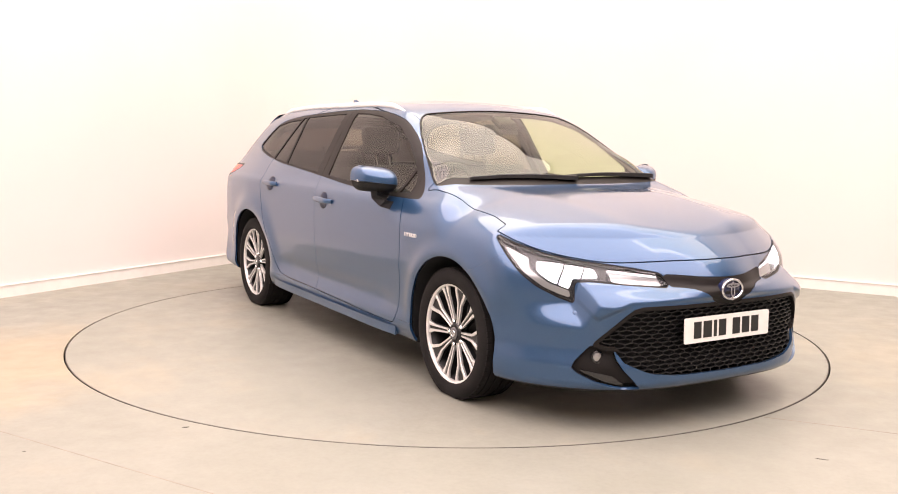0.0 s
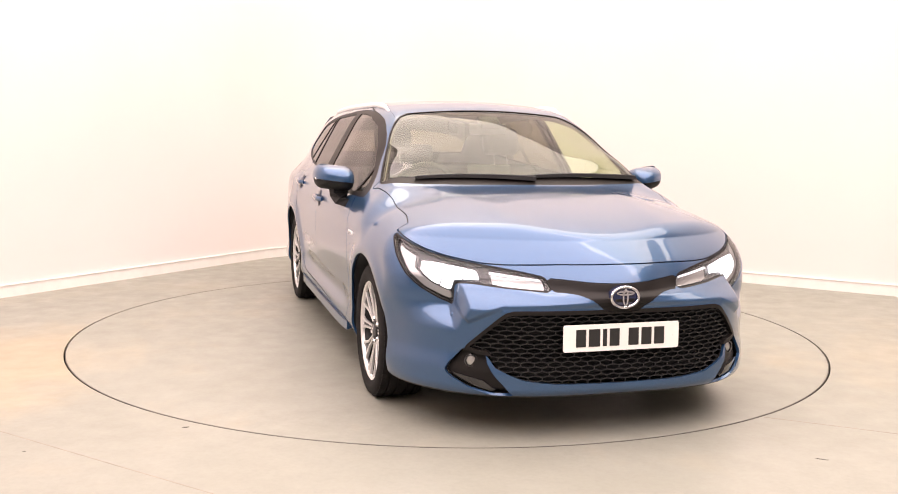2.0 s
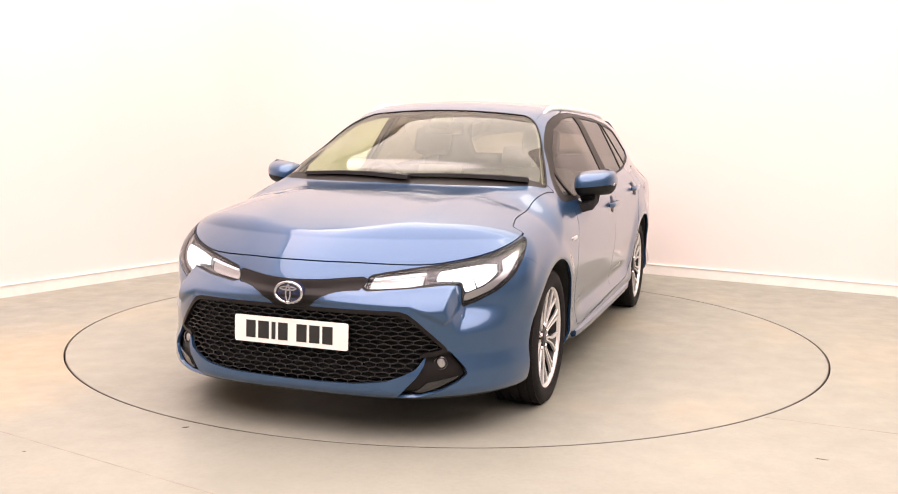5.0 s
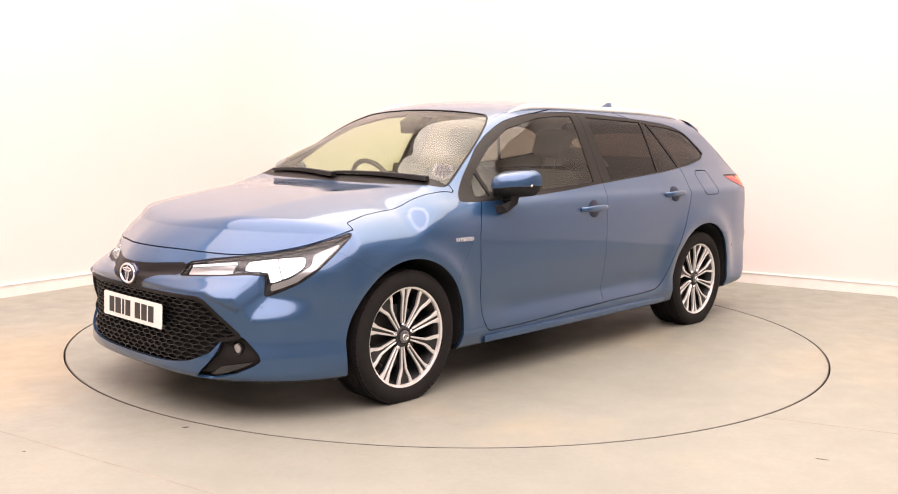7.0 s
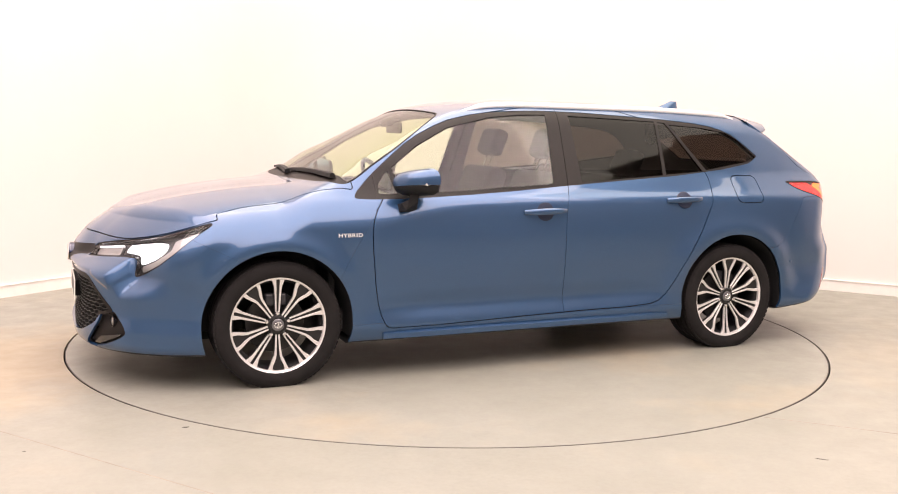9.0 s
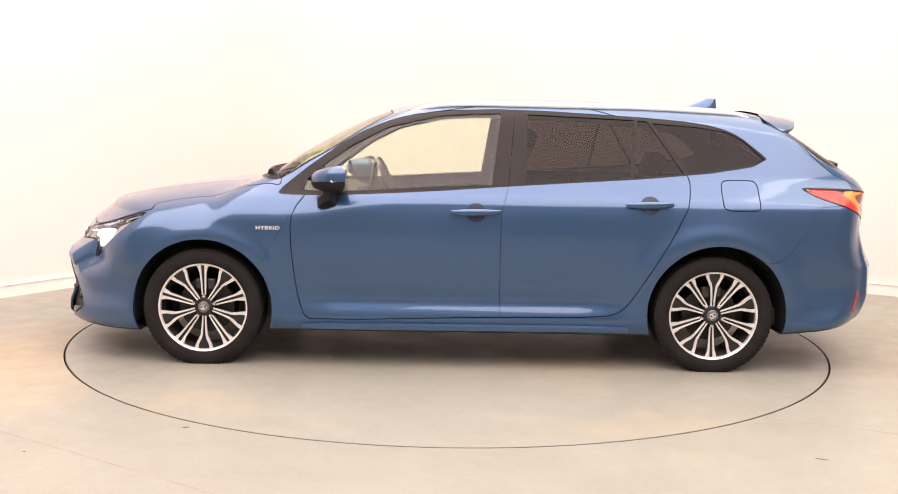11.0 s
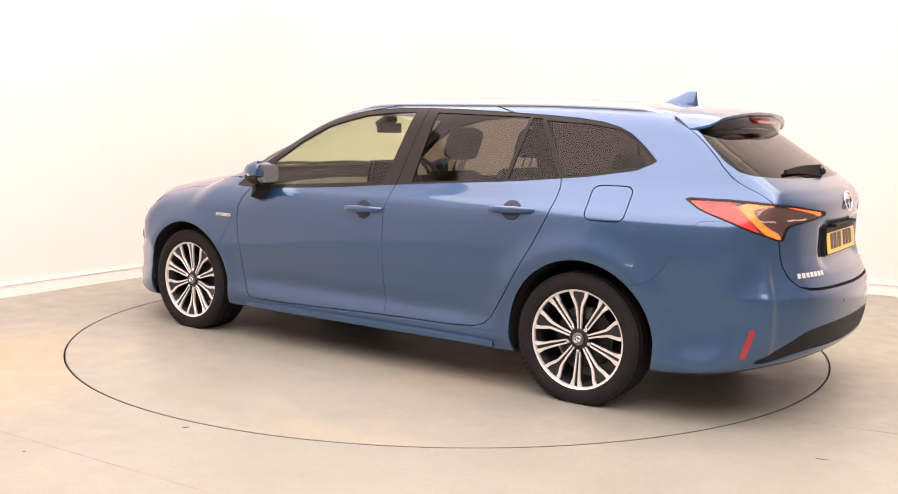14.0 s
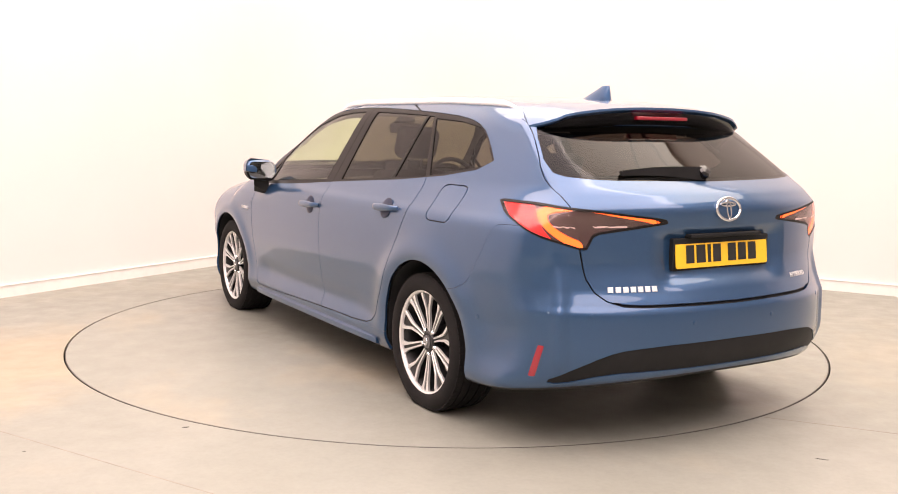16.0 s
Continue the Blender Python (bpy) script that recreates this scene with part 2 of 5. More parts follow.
# ---- room ----
def build_room():
    # floor with a round hole for the disc
    bm = bmesh.new()
    c = [plan(-0.3, -0.3), plan(LEN_A + 0.3, -0.3), plan(LEN_A + 0.3, LEN_B + 0.3), plan(-0.3, LEN_B + 0.3)]
    n = 192
    hole = [bm.verts.new((math.cos(2 * math.pi * i / n) * (RING + 0.0065), math.sin(2 * math.pi * i / n) * (RING + 0.0065), 0)) for i in range(n)]
    low = [bm.verts.new(v.co + Vector((0, 0, -0.12))) for v in hole]
    outer = []
    for i in range(n):
        a = 2 * math.pi * i / n
        d = Vector((math.cos(a), math.sin(a), 0))
        best = 99.0
        for p, q in zip(c, c[1:] + c[:1]):
            e = q - p
            den = d.x * e.y - d.y * e.x
            if abs(den) > 1e-9:
                s = (p.x * e.y - p.y * e.x) / den
                if 0 < s < best:
                    best = s
        outer.append(bm.verts.new(d * best))
    for i in range(n):
        j = (i + 1) % n
        bm.faces.new((hole[i], outer[i], outer[j], hole[j]))
        bm.faces.new((low[i], hole[i], hole[j], low[j]))
    bmesh.ops.recalc_face_normals(bm, faces=bm.faces[:])
    floor = tagged(part("floor", bm, FLOOR, smooth=False), "pale painted bay floor with ochre stains and scuffs", "floor", kind="structure")
    bm = bmesh.new()
    lathe(bm, [(0.0, -0.11), (RING + 0.3, -0.11), (RING + 0.3, -0.13), (0.0, -0.13)], 96)
    tagged(part("floor_pit", bm, SLOT, smooth=False), "dark pit below the turntable disc", "pit", kind="structure")
    # joints of the floor slabs
    for p, q in (((-3.35, -1.21), (0.2, -3.38)), ((1.43, -1.76), (3.43, -2.60))):
        bm = bmesh.new()
        a, b = Vector((*p, 0.0)), Vector((*q, 0.0))
        s = (b - a).normalized().cross(Vector((0, 0, 1))) * 0.0022
        prism(bm, [(v.x, v.y) for v in (a - s, b - s, b + s, a + s)], 0.0008)
        tagged(part("floor_joint", bm, plain("joint_filler", (0.27, 0.24, 0.2), 0.8, vary=0.2), smooth=False), "thin filled joint in the bay floor", "floor joint", kind="structure")
    # dark crumbs and scuffs on the floor
    for x, y, a, b, turn in ((-1.09, -2.05, 0.014, 0.006, 20), (1.475, -2.31, 0.022, 0.003, -25), (2.1, -2.05, 0.012, 0.002, 10), (-1.62, -2.38, 0.006, 0.003, 0)):
        bm = bmesh.new()
        prism(bm, [(a * math.cos(k) * (1 + 0.25 * math.sin(3 * k)), b * math.sin(k)) for k in [2 * math.pi * j / 14 for j in range(14)]], 0.0012, pose(x, y, 0, 0, 0, turn))
        bmesh.ops.recalc_face_normals(bm, faces=bm.faces[:])
        tagged(part("floor_mark", bm, SLOT, smooth=False), "small dark scuff on the bay floor", "floor mark", kind="structure")
    # two visible walls in one sweep round a soft corner, then the closing walls
    rad, turns = 1.4, 18
    inner = [plan(LEN_A, 0)]
    for i in range(turns + 1):
        a = math.pi / 2 * i / turns
        inner.append(plan(rad * (1 - math.sin(a)), rad * (1 - math.cos(a))))
    inner.append(plan(0, LEN_B))

    def ribbon(name, path, z0, z1, thick, out, mat, label, cat):
        bm = bmesh.new()
        n = len(path)
        rows = []
        for i, p in enumerate(path):
            t = (path[min(i + 1, n - 1)] - path[max(i - 1, 0)]).normalized()
            nor = Vector((t.y, -t.x, 0)) * out
            rows.append([bm.verts.new(p + Vector((0, 0, z0))), bm.verts.new(p + Vector((0, 0, z1))),
                         bm.verts.new(p + nor * thick + Vector((0, 0, z1))), bm.verts.new(p + nor * thick + Vector((0, 0, z0)))])
        for a, b in zip(rows, rows[1:]):
            for j in range(4):
                bm.faces.new((a[j], a[(j + 1) % 4], b[(j + 1) % 4], b[j]))
        bm.faces.new(rows[0])
        bm.faces.new(rows[-1][::-1])
        bmesh.ops.recalc_face_normals(bm, faces=bm.faces[:])
        return tagged(part(name, bm, mat, smooth=n > 3), label, cat, kind="structure")
    sign = -1
    ribbon("wall_bay", inner, 0, HIGH, 0.2, sign, WALL, "white painted bay wall with a rounded corner", "wall")
    ribbon("baseboard", [p + (plan(4, 4) - p).normalized() * 0.0 for p in inner], 0.0, 0.085, -0.018, sign, SKIRT, "white skirting board along the bay wall", "skirting")
    ribbon("trim_bead", inner, 0.0852, 0.093, -0.024, sign, SKIRT, "white bead on top of the skirting board", "skirting")
    # unseen walls added to close the room and darken the car's reflections
    ribbon("wall_front", [plan(LEN_A + 0.003, -0.2), plan(LEN_A + 0.003, LEN_B + 0.2)], 0, HIGH, 0.2, 1, GREY_WALL, "plain grey closing wall, unseen, toned for the reflections", "wall")
    ribbon("wall_side", [plan(-0.2, LEN_B + 0.003), plan(LEN_A, LEN_B + 0.003)], 0, HIGH, 0.2, -1, GREY_WALL, "plain grey closing wall, unseen, toned for the reflections", "wall")
    # unseen white slab added to close the room and bounce light
    bm = bmesh.new()
    prism(bm, [(p.x, p.y) for p in (plan(-0.4, -0.4), plan(LEN_A + 0.4, -0.4), plan(LEN_A + 0.4, LEN_B + 0.4), plan(-0.4, LEN_B + 0.4))], 0.15, Matrix.Translation((0, 0, HIGH + 0.002)))
    bmesh.ops.recalc_face_normals(bm, faces=bm.faces[:])
    tagged(part("ceiling", bm, WALL, smooth=False), "plain white closing ceiling, unseen, over the bay", "ceiling", kind="structure")
    return floor


def build_disc():
    bm = bmesh.new()
    r = RING - 0.0065
    lathe(bm, [(0.0, 0.0), (r * 0.5, 0.0), (r - 0.001, 0.0), (r, -0.001), (r, -0.06), (0.0, -0.06)], 192)
    bmesh.ops.remove_doubles(bm, verts=bm.verts[:], dist=1e-5)
    disc = part("turntable", bm, DISC, smooth=False)
    bm = bmesh.new()
    lathe(bm, [(r + 0.0005, -0.0015), (r + 0.0045, -0.0015), (r + 0.0045, -0.05), (r + 0.0005, -0.05), (r + 0.0005, -0.0015)], 192)
    part("edge_ring", bm, plain("worn_steel", (0.10, 0.09, 0.085), 0.5, 0.6, vary=0.3), disc, "worn steel edge of the disc", smooth=False)
    return tagged(disc, "large round painted turntable disc flush with the floor", "turntable")


build_room()
turntable = build_disc()


# ---- car body: one smooth surface, then cut along its shut lines ----
def curve(points):
    """A smooth curve without overshoot through (x, value) points; works on arrays."""
    xs = np.array([p[0] for p in points], float)
    ys = np.array([p[1] for p in points], float)
    if xs[0] > xs[-1]:
        xs, ys = xs[::-1], ys[::-1]
    h, d = np.diff(xs), np.diff(ys) / np.diff(xs)
    m = np.zeros(len(xs))
    for i in range(1, len(xs) - 1):
        if d[i - 1] * d[i] > 0:
            a, b = 2 * h[i] + h[i - 1], h[i] + 2 * h[i - 1]
            m[i] = (a + b) / (a / d[i - 1] + b / d[i])
    m[0], m[-1] = d[0], d[-1]

    def at(x):
        x = np.clip(x, xs[0], xs[-1])
        i = np.clip(np.searchsorted(xs, x) - 1, 0, len(xs) - 2)
        t = (x - xs[i]) / h[i]
        return ((1 + 2 * t) * (1 - t) ** 2 * ys[i] + t * (1 - t) ** 2 * h[i] * m[i]
                + t * t * (3 - 2 * t) * ys[i + 1] + t * t * (t - 1) * h[i] * m[i + 1])
    return at


def step(a, b, x):
    t = np.clip((x - a) / (b - a), 0, 1)
    return t * t * (3 - 2 * t)


def smax(a, b, k):
    h = np.maximum(k - np.abs(a - b), 0) / k
    return np.maximum(a, b) + h * h * k * 0.25


TOP = curve([(2.40, 0.60), (2.28, 0.675), (2.15, 0.768), (1.96, 0.848), (1.70, 0.908), (1.40, 0.952), (1.18, 0.975), (1.10, 1.004),
             (0.90, 1.128), (0.70, 1.243), (0.50, 1.338), (0.32, 1.398), (0.15, 1.426), (-0.15, 1.443), (-0.5, 1.447), (-1.0, 1.436),
             (-1.5, 1.408), (-1.85, 1.362), (-2.1, 1.31)])
WIDE = curve([(0.12, 0.83), (0.20, 0.862), (0.27, 0.884), (0.36, 0.876), (0.46, 0.880), (0.58, 0.893), (0.70, 0.896), (0.80, 0.893),
              (0.87, 0.884), (0.895, 0.876), (0.93, 0.855), (1.0, 0.820), (1.10, 0.767), (1.2, 0.712), (1.3, 0.655), (1.38, 0.60), (1.5, 0.50)])
TAPER = curve([(2.3, -0.11), (1.95, -0.04), (1.6, -0.008), (1.2, 0.002), (0.8, 0.0), (0.0, 0.0), (-0.9, -0.004), (-1.4, -0.002), (-1.8, -0.020), (-2.1, -0.06), (-2.4, -0.12)])
CABIN = curve([(1.3, -0.098), (0.95, -0.086), (0.8, -0.072), (0.6, -0.047), (0.4, -0.032), (0.0, -0.006), (-0.9, -0.006), (-1.3, -0.025), (-1.66, -0.042), (-2.1, -0.062)])
NOSE = curve([(0.10, 2.17), (0.17, 2.225), (0.22, 2.255), (0.27, 2.255), (0.36, 2.235), (0.50, 2.245), (0.58, 2.250), (0.63, 2.245), (0.70, 2.21), (0.80, 2.12)])
TAIL = curve([(0.15, -2.20), (0.24, -2.30), (0.32, -2.355), (0.42, -2.378), (0.56, -2.374), (0.60, -2.356), (0.66, -2.326), (0.76, -2.300),
              (0.88, -2.300), (0.95, -2.306), (1.01, -2.27), (1.08, -2.175), (1.20, -1.995), (1.30, -1.845), (1.42, -1.66)])
BELOW = curve([(2.3, 0.175), (1.7, 0.17), (0.9, 0.185), (-0.9, 0.185), (-1.70, 0.205), (-2.0, 0.236), (-2.2, 0.268), (-2.4, 0.315)])
WHEEL_X, WHEEL_Z, ARCH = 1.35, 0.303, 0.368


BROW = [(-0.5, 0.60), (0.36, 0.61), (0.60, 0.635), (0.885, 0.632), (0.900, 0.548), (0.755, 0.478), (0.56, 0.545), (-0.5, 0.56)]


def body_field(p):
    """Below nought inside the body."""
    x, y, z = p[:, 0], np.abs(p[:, 1]), p[:, 2]
    w = WIDE(z) + TAPER(x) * step(0.15, 0.5, z) * 1.0 + CABIN(x) * step(0.86 - 0.10 * step(0.3, 0.9, x), 1.05, z)
    w = w - 0.016 * step(0.62, 0.85, z) * step(1.0, 1.6, x)
    up = step(0.20, 0.45, z)
    rf, rr = np.hypot(x - WHEEL_X, z - WHEEL_Z), np.hypot(x + WHEEL_X, z - WHEEL_Z)
    w = w + up * (0.014 * np.exp(-((rf - 0.39) / 0.055) ** 2) + 0.020 * np.exp(-((rr - 0.41) / 0.075) ** 2))
    # the dished lower doors
    w = w - 0.015 * np.exp(-((z - 0.365) / 0.055) ** 2) * step(-0.95, -0.6, x) * (1 - step(0.6, 0.9, x))
    side = (y - w) * 0.93
    bend = 0.18 * (1 - step(1.05, 1.45, x)) * step(-0.5, 0.2, x)
    top = TOP(x + bend * y * y)
    hood = step(1.05, 1.35, x)
    crown = hood * (0.026 * (y / 0.7) ** 2.0 + 0.050 * (y / 0.75) ** 5) + (1 - hood) * 0.032 * (y / 0.55) ** 2 * step(-0.0, 0.25, 0.9 - x)
    # two soft ridges on the bonnet
    crown = crown - hood * 0.006 * np.exp(-((y - (0.34 + 0.16 * (1.9 - x))) / 0.10) ** 2)
    top = (z - (top - crown)) * 0.85
    # the lamp level falls back faster from the middle than the bumper below it
    low_back = 0.054 * y ** 2 + 0.79 * y ** 4
    lamp_back = 0.145 * (np.sqrt(y * y + 0.0025) - 0.05) + 0.386 * y ** 2 + 0.022 * step(0.08, 0.28, y)
    foot = 0.53 - 0.095 * step(0.615, 0.665, y)
    front = (x - (NOSE(z) - low_back - (lamp_back - low_back) * step(foot, foot + 0.11, z))) * 0.9
    # hollow round the rear plate
    plate = (1 - step(0.27, 0.39, y)) * step(0.64, 0.71, z) * (1 - step(0.835, 0.895, z))
    # the brow between grille and headlight stands proud
    brow = inside(y + 2.25 - x, z, BROW)
    front = front - 0.016 * (1 - step(-0.020, 0.006, brow)) * (x > 1.5)
    rear = ((TAIL(z) + 0.17 * y ** 2 + (0.22 + 0.09 * (1 - step(0.58, 0.78, z))) * y ** 4) - x + 0.026 * plate) * 0.85
    low = BELOW(x) - z
    cab = 0.085 - 0.02 * hood
    f = smax(side, top, cab)
    f = smax(f, front, 0.09)
    f = smax(f, rear, 0.065)
    # the upright fold at the rear corners
    fold = (y + x + 2.30) - (0.86 + 0.22 * (z - 0.45) ** 2)
    f = f - 0.017 * np.exp(-(fold / 0.042) ** 2) * step(0.26, 0.40, z) * (1 - step(0.62, 0.80, z)) * (x < -1.5)
    return smax(f, low, 0.03)


class Skin:
    def __init__(self, v, n, f):
        self.v, self.n, self.f = v, n, f

    x = property(lambda s: s.v[:, 0])
    y = property(lambda s: s.v[:, 1])
    z = property(lambda s: s.v[:, 2])

    def slim(self):
        used, back = np.unique(self.f, return_inverse=True)
        return Skin(self.v[used], self.n[used], back.reshape(self.f.shape))

    def cut(self, d):
        """(inside, outside) by the sign of d at the corners, cut where it is nought. Faces are rows of 8, the last corner repeated."""
        d = np.where(np.abs(d) < 1e-6, 1e-6, d)
        neg = d < 0
        s = neg[self.f]
        whole, none = s.all(axis=1), ~s.any(axis=1)
        ins, outs, fresh_v, fresh_n, made = [], [], [], [], {}
        base = len(self.v)

        def between(i, j):
            key = (i, j) if i < j else (j, i)
            if key not in made:
                t = d[key[0]] / (d[key[0]] - d[key[1]])
                fresh_v.append(self.v[key[0]] * (1 - t) + self.v[key[1]] * t)
                fresh_n.append(self.n[key[0]] * (1 - t) + self.n[key[1]] * t)
                made[key] = base + len(fresh_v) - 1
            return made[key]
        for f in self.f[~whole & ~none].tolist():
            f = corners(f)
            a, b = [], []
            for k, i in enumerate(f):
                j = f[(k + 1) % len(f)]
                (a if neg[i] else b).append(i)
                if neg[i] != neg[j]:
                    m = between(i, j)
                    a.append(m)
                    b.append(m)
            if 2 < len(a) < 9:
                ins.append(a + a[-1:] * (8 - len(a)))
            if 2 < len(b) < 9:
                outs.append(b + b[-1:] * (8 - len(b)))
        v = np.vstack([self.v, np.array(fresh_v).reshape(-1, 3)])
        n = np.vstack([self.n, np.array(fresh_n).reshape(-1, 3)])
        return (Skin(v, n, np.vstack([self.f[whole], np.array(ins, int).reshape(-1, 8)])).slim(),
                Skin(v, n, np.vstack([self.f[none], np.array(outs, int).reshape(-1, 8)])).slim())


def cut_straight(skin, poly):
    """(inside, outside) of a convex outline in x, z, cut edge by edge, so that its corners stay sharp."""
    turn = sum(a[0] * b[1] - a[1] * b[0] for a, b in zip(poly, poly[1:] + poly[:1]))
    rest = []
    for (ax, az), (bx, bz) in zip(poly, poly[1:] + poly[:1]):
        long = math.hypot(bx - ax, bz - az) * (-1 if turn > 0 else 1)
        skin, off = skin.cut(((bx - ax) * (skin.z - az) - (bz - az) * (skin.x - ax)) / long)
        rest.append(off)
    base, vs, ns, fs = 0, [], [], []
    for r in rest:
        vs.append(r.v)
        ns.append(r.n)
        fs.append(r.f + base)
        base += len(r.v)
    return skin, Skin(np.vstack(vs), np.vstack(ns), np.vstack(fs))


def corners(row):
    """A row of 8 without its repeated end."""
    k = len(row)
    while k > 1 and row[k - 2] == row[-1]:
        k -= 1
    return row[:k]


def body_skin():
    """Half of the body's surface, y from 0 up."""
    xa, xb, zc = -1.80, 1.66, 0.56
    th = np.radians(np.concatenate([np.linspace(-90, -40, 26), np.linspace(-40, 60, 136)[1:], np.linspace(60, 90, 28)[1:]]))
    cols = [(xb, p) for p in np.radians(np.linspace(0, 90, 124)[1:])] + [(x, math.pi / 2) for x in np.linspace(xb, xa, 220)[1:-1]] + \
           [(xa, p) for p in np.radians(np.linspace(90, 180, 124)[:-1])]
    eye = np.array([[(x, 0, zc) for t in th] for x, p in cols]).reshape(-1, 3)
    way = np.array([[(math.cos(p), math.sin(p) * math.cos(t), math.sin(p) * math.sin(t)) for t in th] for x, p in cols]).reshape(-1, 3)
    eye = np.vstack([eye, [(xb, 0, zc), (xa, 0, zc)]])
    way = np.vstack([way, [(1, 0, 0), (-1, 0, 0)]])
    lo, hi = np.full(len(eye), 0.02), np.full(len(eye), 1.8)
    for _ in range(34):
        mid = (lo + hi) / 2
        out = body_field(eye + way * mid[:, None]) > 0
        hi, lo = np.where(out, mid, hi), np.where(out, lo, mid)
    v = eye + way * lo[:, None]
    v[:, 1] = np.maximum(v[:, 1], 0)
    v[np.abs(v[:, 1]) < 1e-6, 1] = 0
    e = 0.004
    n = np.stack([body_field(v + d) - body_field(v - d) for d in np.eye(3) * e], 1)
    n /= np.linalg.norm(n, axis=1)[:, None] + 1e-12
    m, k = len(th), len(cols)
    faces = []
    for i in range(k - 1):
        for j in range(m - 1):
            faces.append((i * m + j, i * m + j + 1, (i + 1) * m + j + 1, (i + 1) * m + j))
    a, b = k * m, k * m + 1
    for j in range(m - 1):
        faces.append((a, j + 1, j))
        faces.append((b, (k - 1) * m + j, (k - 1) * m + j + 1))
    # faces look outwards
    f = faces[len(faces) // 2]
    p0, p1, p2 = v[f[0]], v[f[1]], v[f[2]]
    if np.dot(np.cross(p1 - p0, p2 - p0), n[f[0]]) < 0:
        faces = [q[::-1] for q in faces]
    return Skin(v, n, np.array([list(q) + [q[-1]] * (8 - len(q)) for q in faces]))


def soft(poly, rounds=2, keep=0.25):
    """Cuts the corners of an outline."""
    for _ in range(rounds):
        q = []
        for (ax, ay), (bx, by) in zip(poly, poly[1:] + poly[:1]):
            q += [(ax + (bx - ax) * keep, ay + (by - ay) * keep), (bx + (ax - bx) * keep, by + (ay - by) * keep)]
        poly = q
    return poly


def inside(u, v, poly):
    """Distance to an outline, below nought inside."""
    best, odd = np.full(len(u), 1e9), np.zeros(len(u), bool)
    for (ax, ay), (bx, by) in zip(poly, poly[1:] + poly[:1]):
        ex, ey = bx - ax, by - ay
        t = np.clip(((u - ax) * ex + (v - ay) * ey) / (ex * ex + ey * ey + 1e-12), 0, 1)
        best = np.minimum(best, np.hypot(u - ax - t * ex, v - ay - t * ey))
        cross = (ay > v) != (by > v)
        odd ^= cross & (u < ex * (v - ay) / (ey if abs(ey) > 1e-12 else 1e-12) + ax)
    return np.where(odd, -best, best)


def skin_mesh(name, skins, material, parent, label="", flange=0.012, lift=0.0, both=False, flip=False):
    """A panel from skins: its face, turned in at its edges. both: with its mirror image; flip: the mirror image alone."""
    vs, ns, fs = [], [], []
    for s in skins:
        for mirrored in ((False, True) if both else (flip,)):
            v, n = s.v + s.n * lift, s.n.copy()
            k = sum(len(a) for a in vs)
            if mirrored:
                v, n = v * (1, -1, 1), n * (1, -1, 1)
            vs.append(v)
            ns.append(n)
            fs += [tuple(i + k for i in (corners(f)[::-1] if mirrored else corners(f))) for f in s.f.tolist()]
    v, n = np.vstack(vs), np.vstack(ns)
    if flange:
        count = {}
        for f in fs:
            for i, j in zip(f, f[1:] + f[:1]):
                count[(i, j)] = count.get((i, j), 0) + 1
        rim = [(i, j) for (i, j) in count if (j, i) not in count and not (abs(v[i][1]) < 2e-4 and abs(v[j][1]) < 2e-4)]
        ev, en, base = [], [], len(v)
        for i, j in rim:
            q = np.array([v[i], v[j], v[j] - n[j] * flange, v[i] - n[i] * flange])
            m = np.cross(q[1] - q[0], n[i])
            m /= np.linalg.norm(m) + 1e-12
            k = base + len(ev)
            ev += list(q)
            en += [m] * 4
            fs.append((k + 1, k, k + 3, k + 2))
        if ev:
            v, n = np.vstack([v, ev]), np.vstack([n, en])
    me = bpy.data.meshes.new(name)
    me.from_pydata(v.tolist(), [], fs)
    me.polygons.foreach_set("use_smooth", [True] * len(me.polygons))
    me.normals_split_custom_set_from_vertices((n / (np.linalg.norm(n, axis=1)[:, None] + 1e-12)).tolist())
    me.materials.append(material)
    ob = new(name, me)
    ob.parent = parent
    if label:
        tagged(ob, label)
    return ob


car = tagged(new("estate_car"), "metallic blue estate car with silver roof rails standing on the turntable", "car")
FRONT_GLASS = thin_glass("clear_car_glass", (0.82, 0.88, 0.76), 0.05)
# green glass; the extra yellow in its tint stands for a lamp's reflection
SCREEN_GLASS = thin_glass("windscreen_glass", (0.72, 0.79, 0.56), 0.085)
DARK_GLASS = thin_glass("privacy_glass", (0.17, 0.145, 0.125), 0.02)
RED_GLASS = thin_glass("red_lamp_lens", (0.95, 0.80, 0.78))
LENS = thin_glass("clear_lamp_lens", (0.92, 0.93, 0.95))
GAP = 0.0050

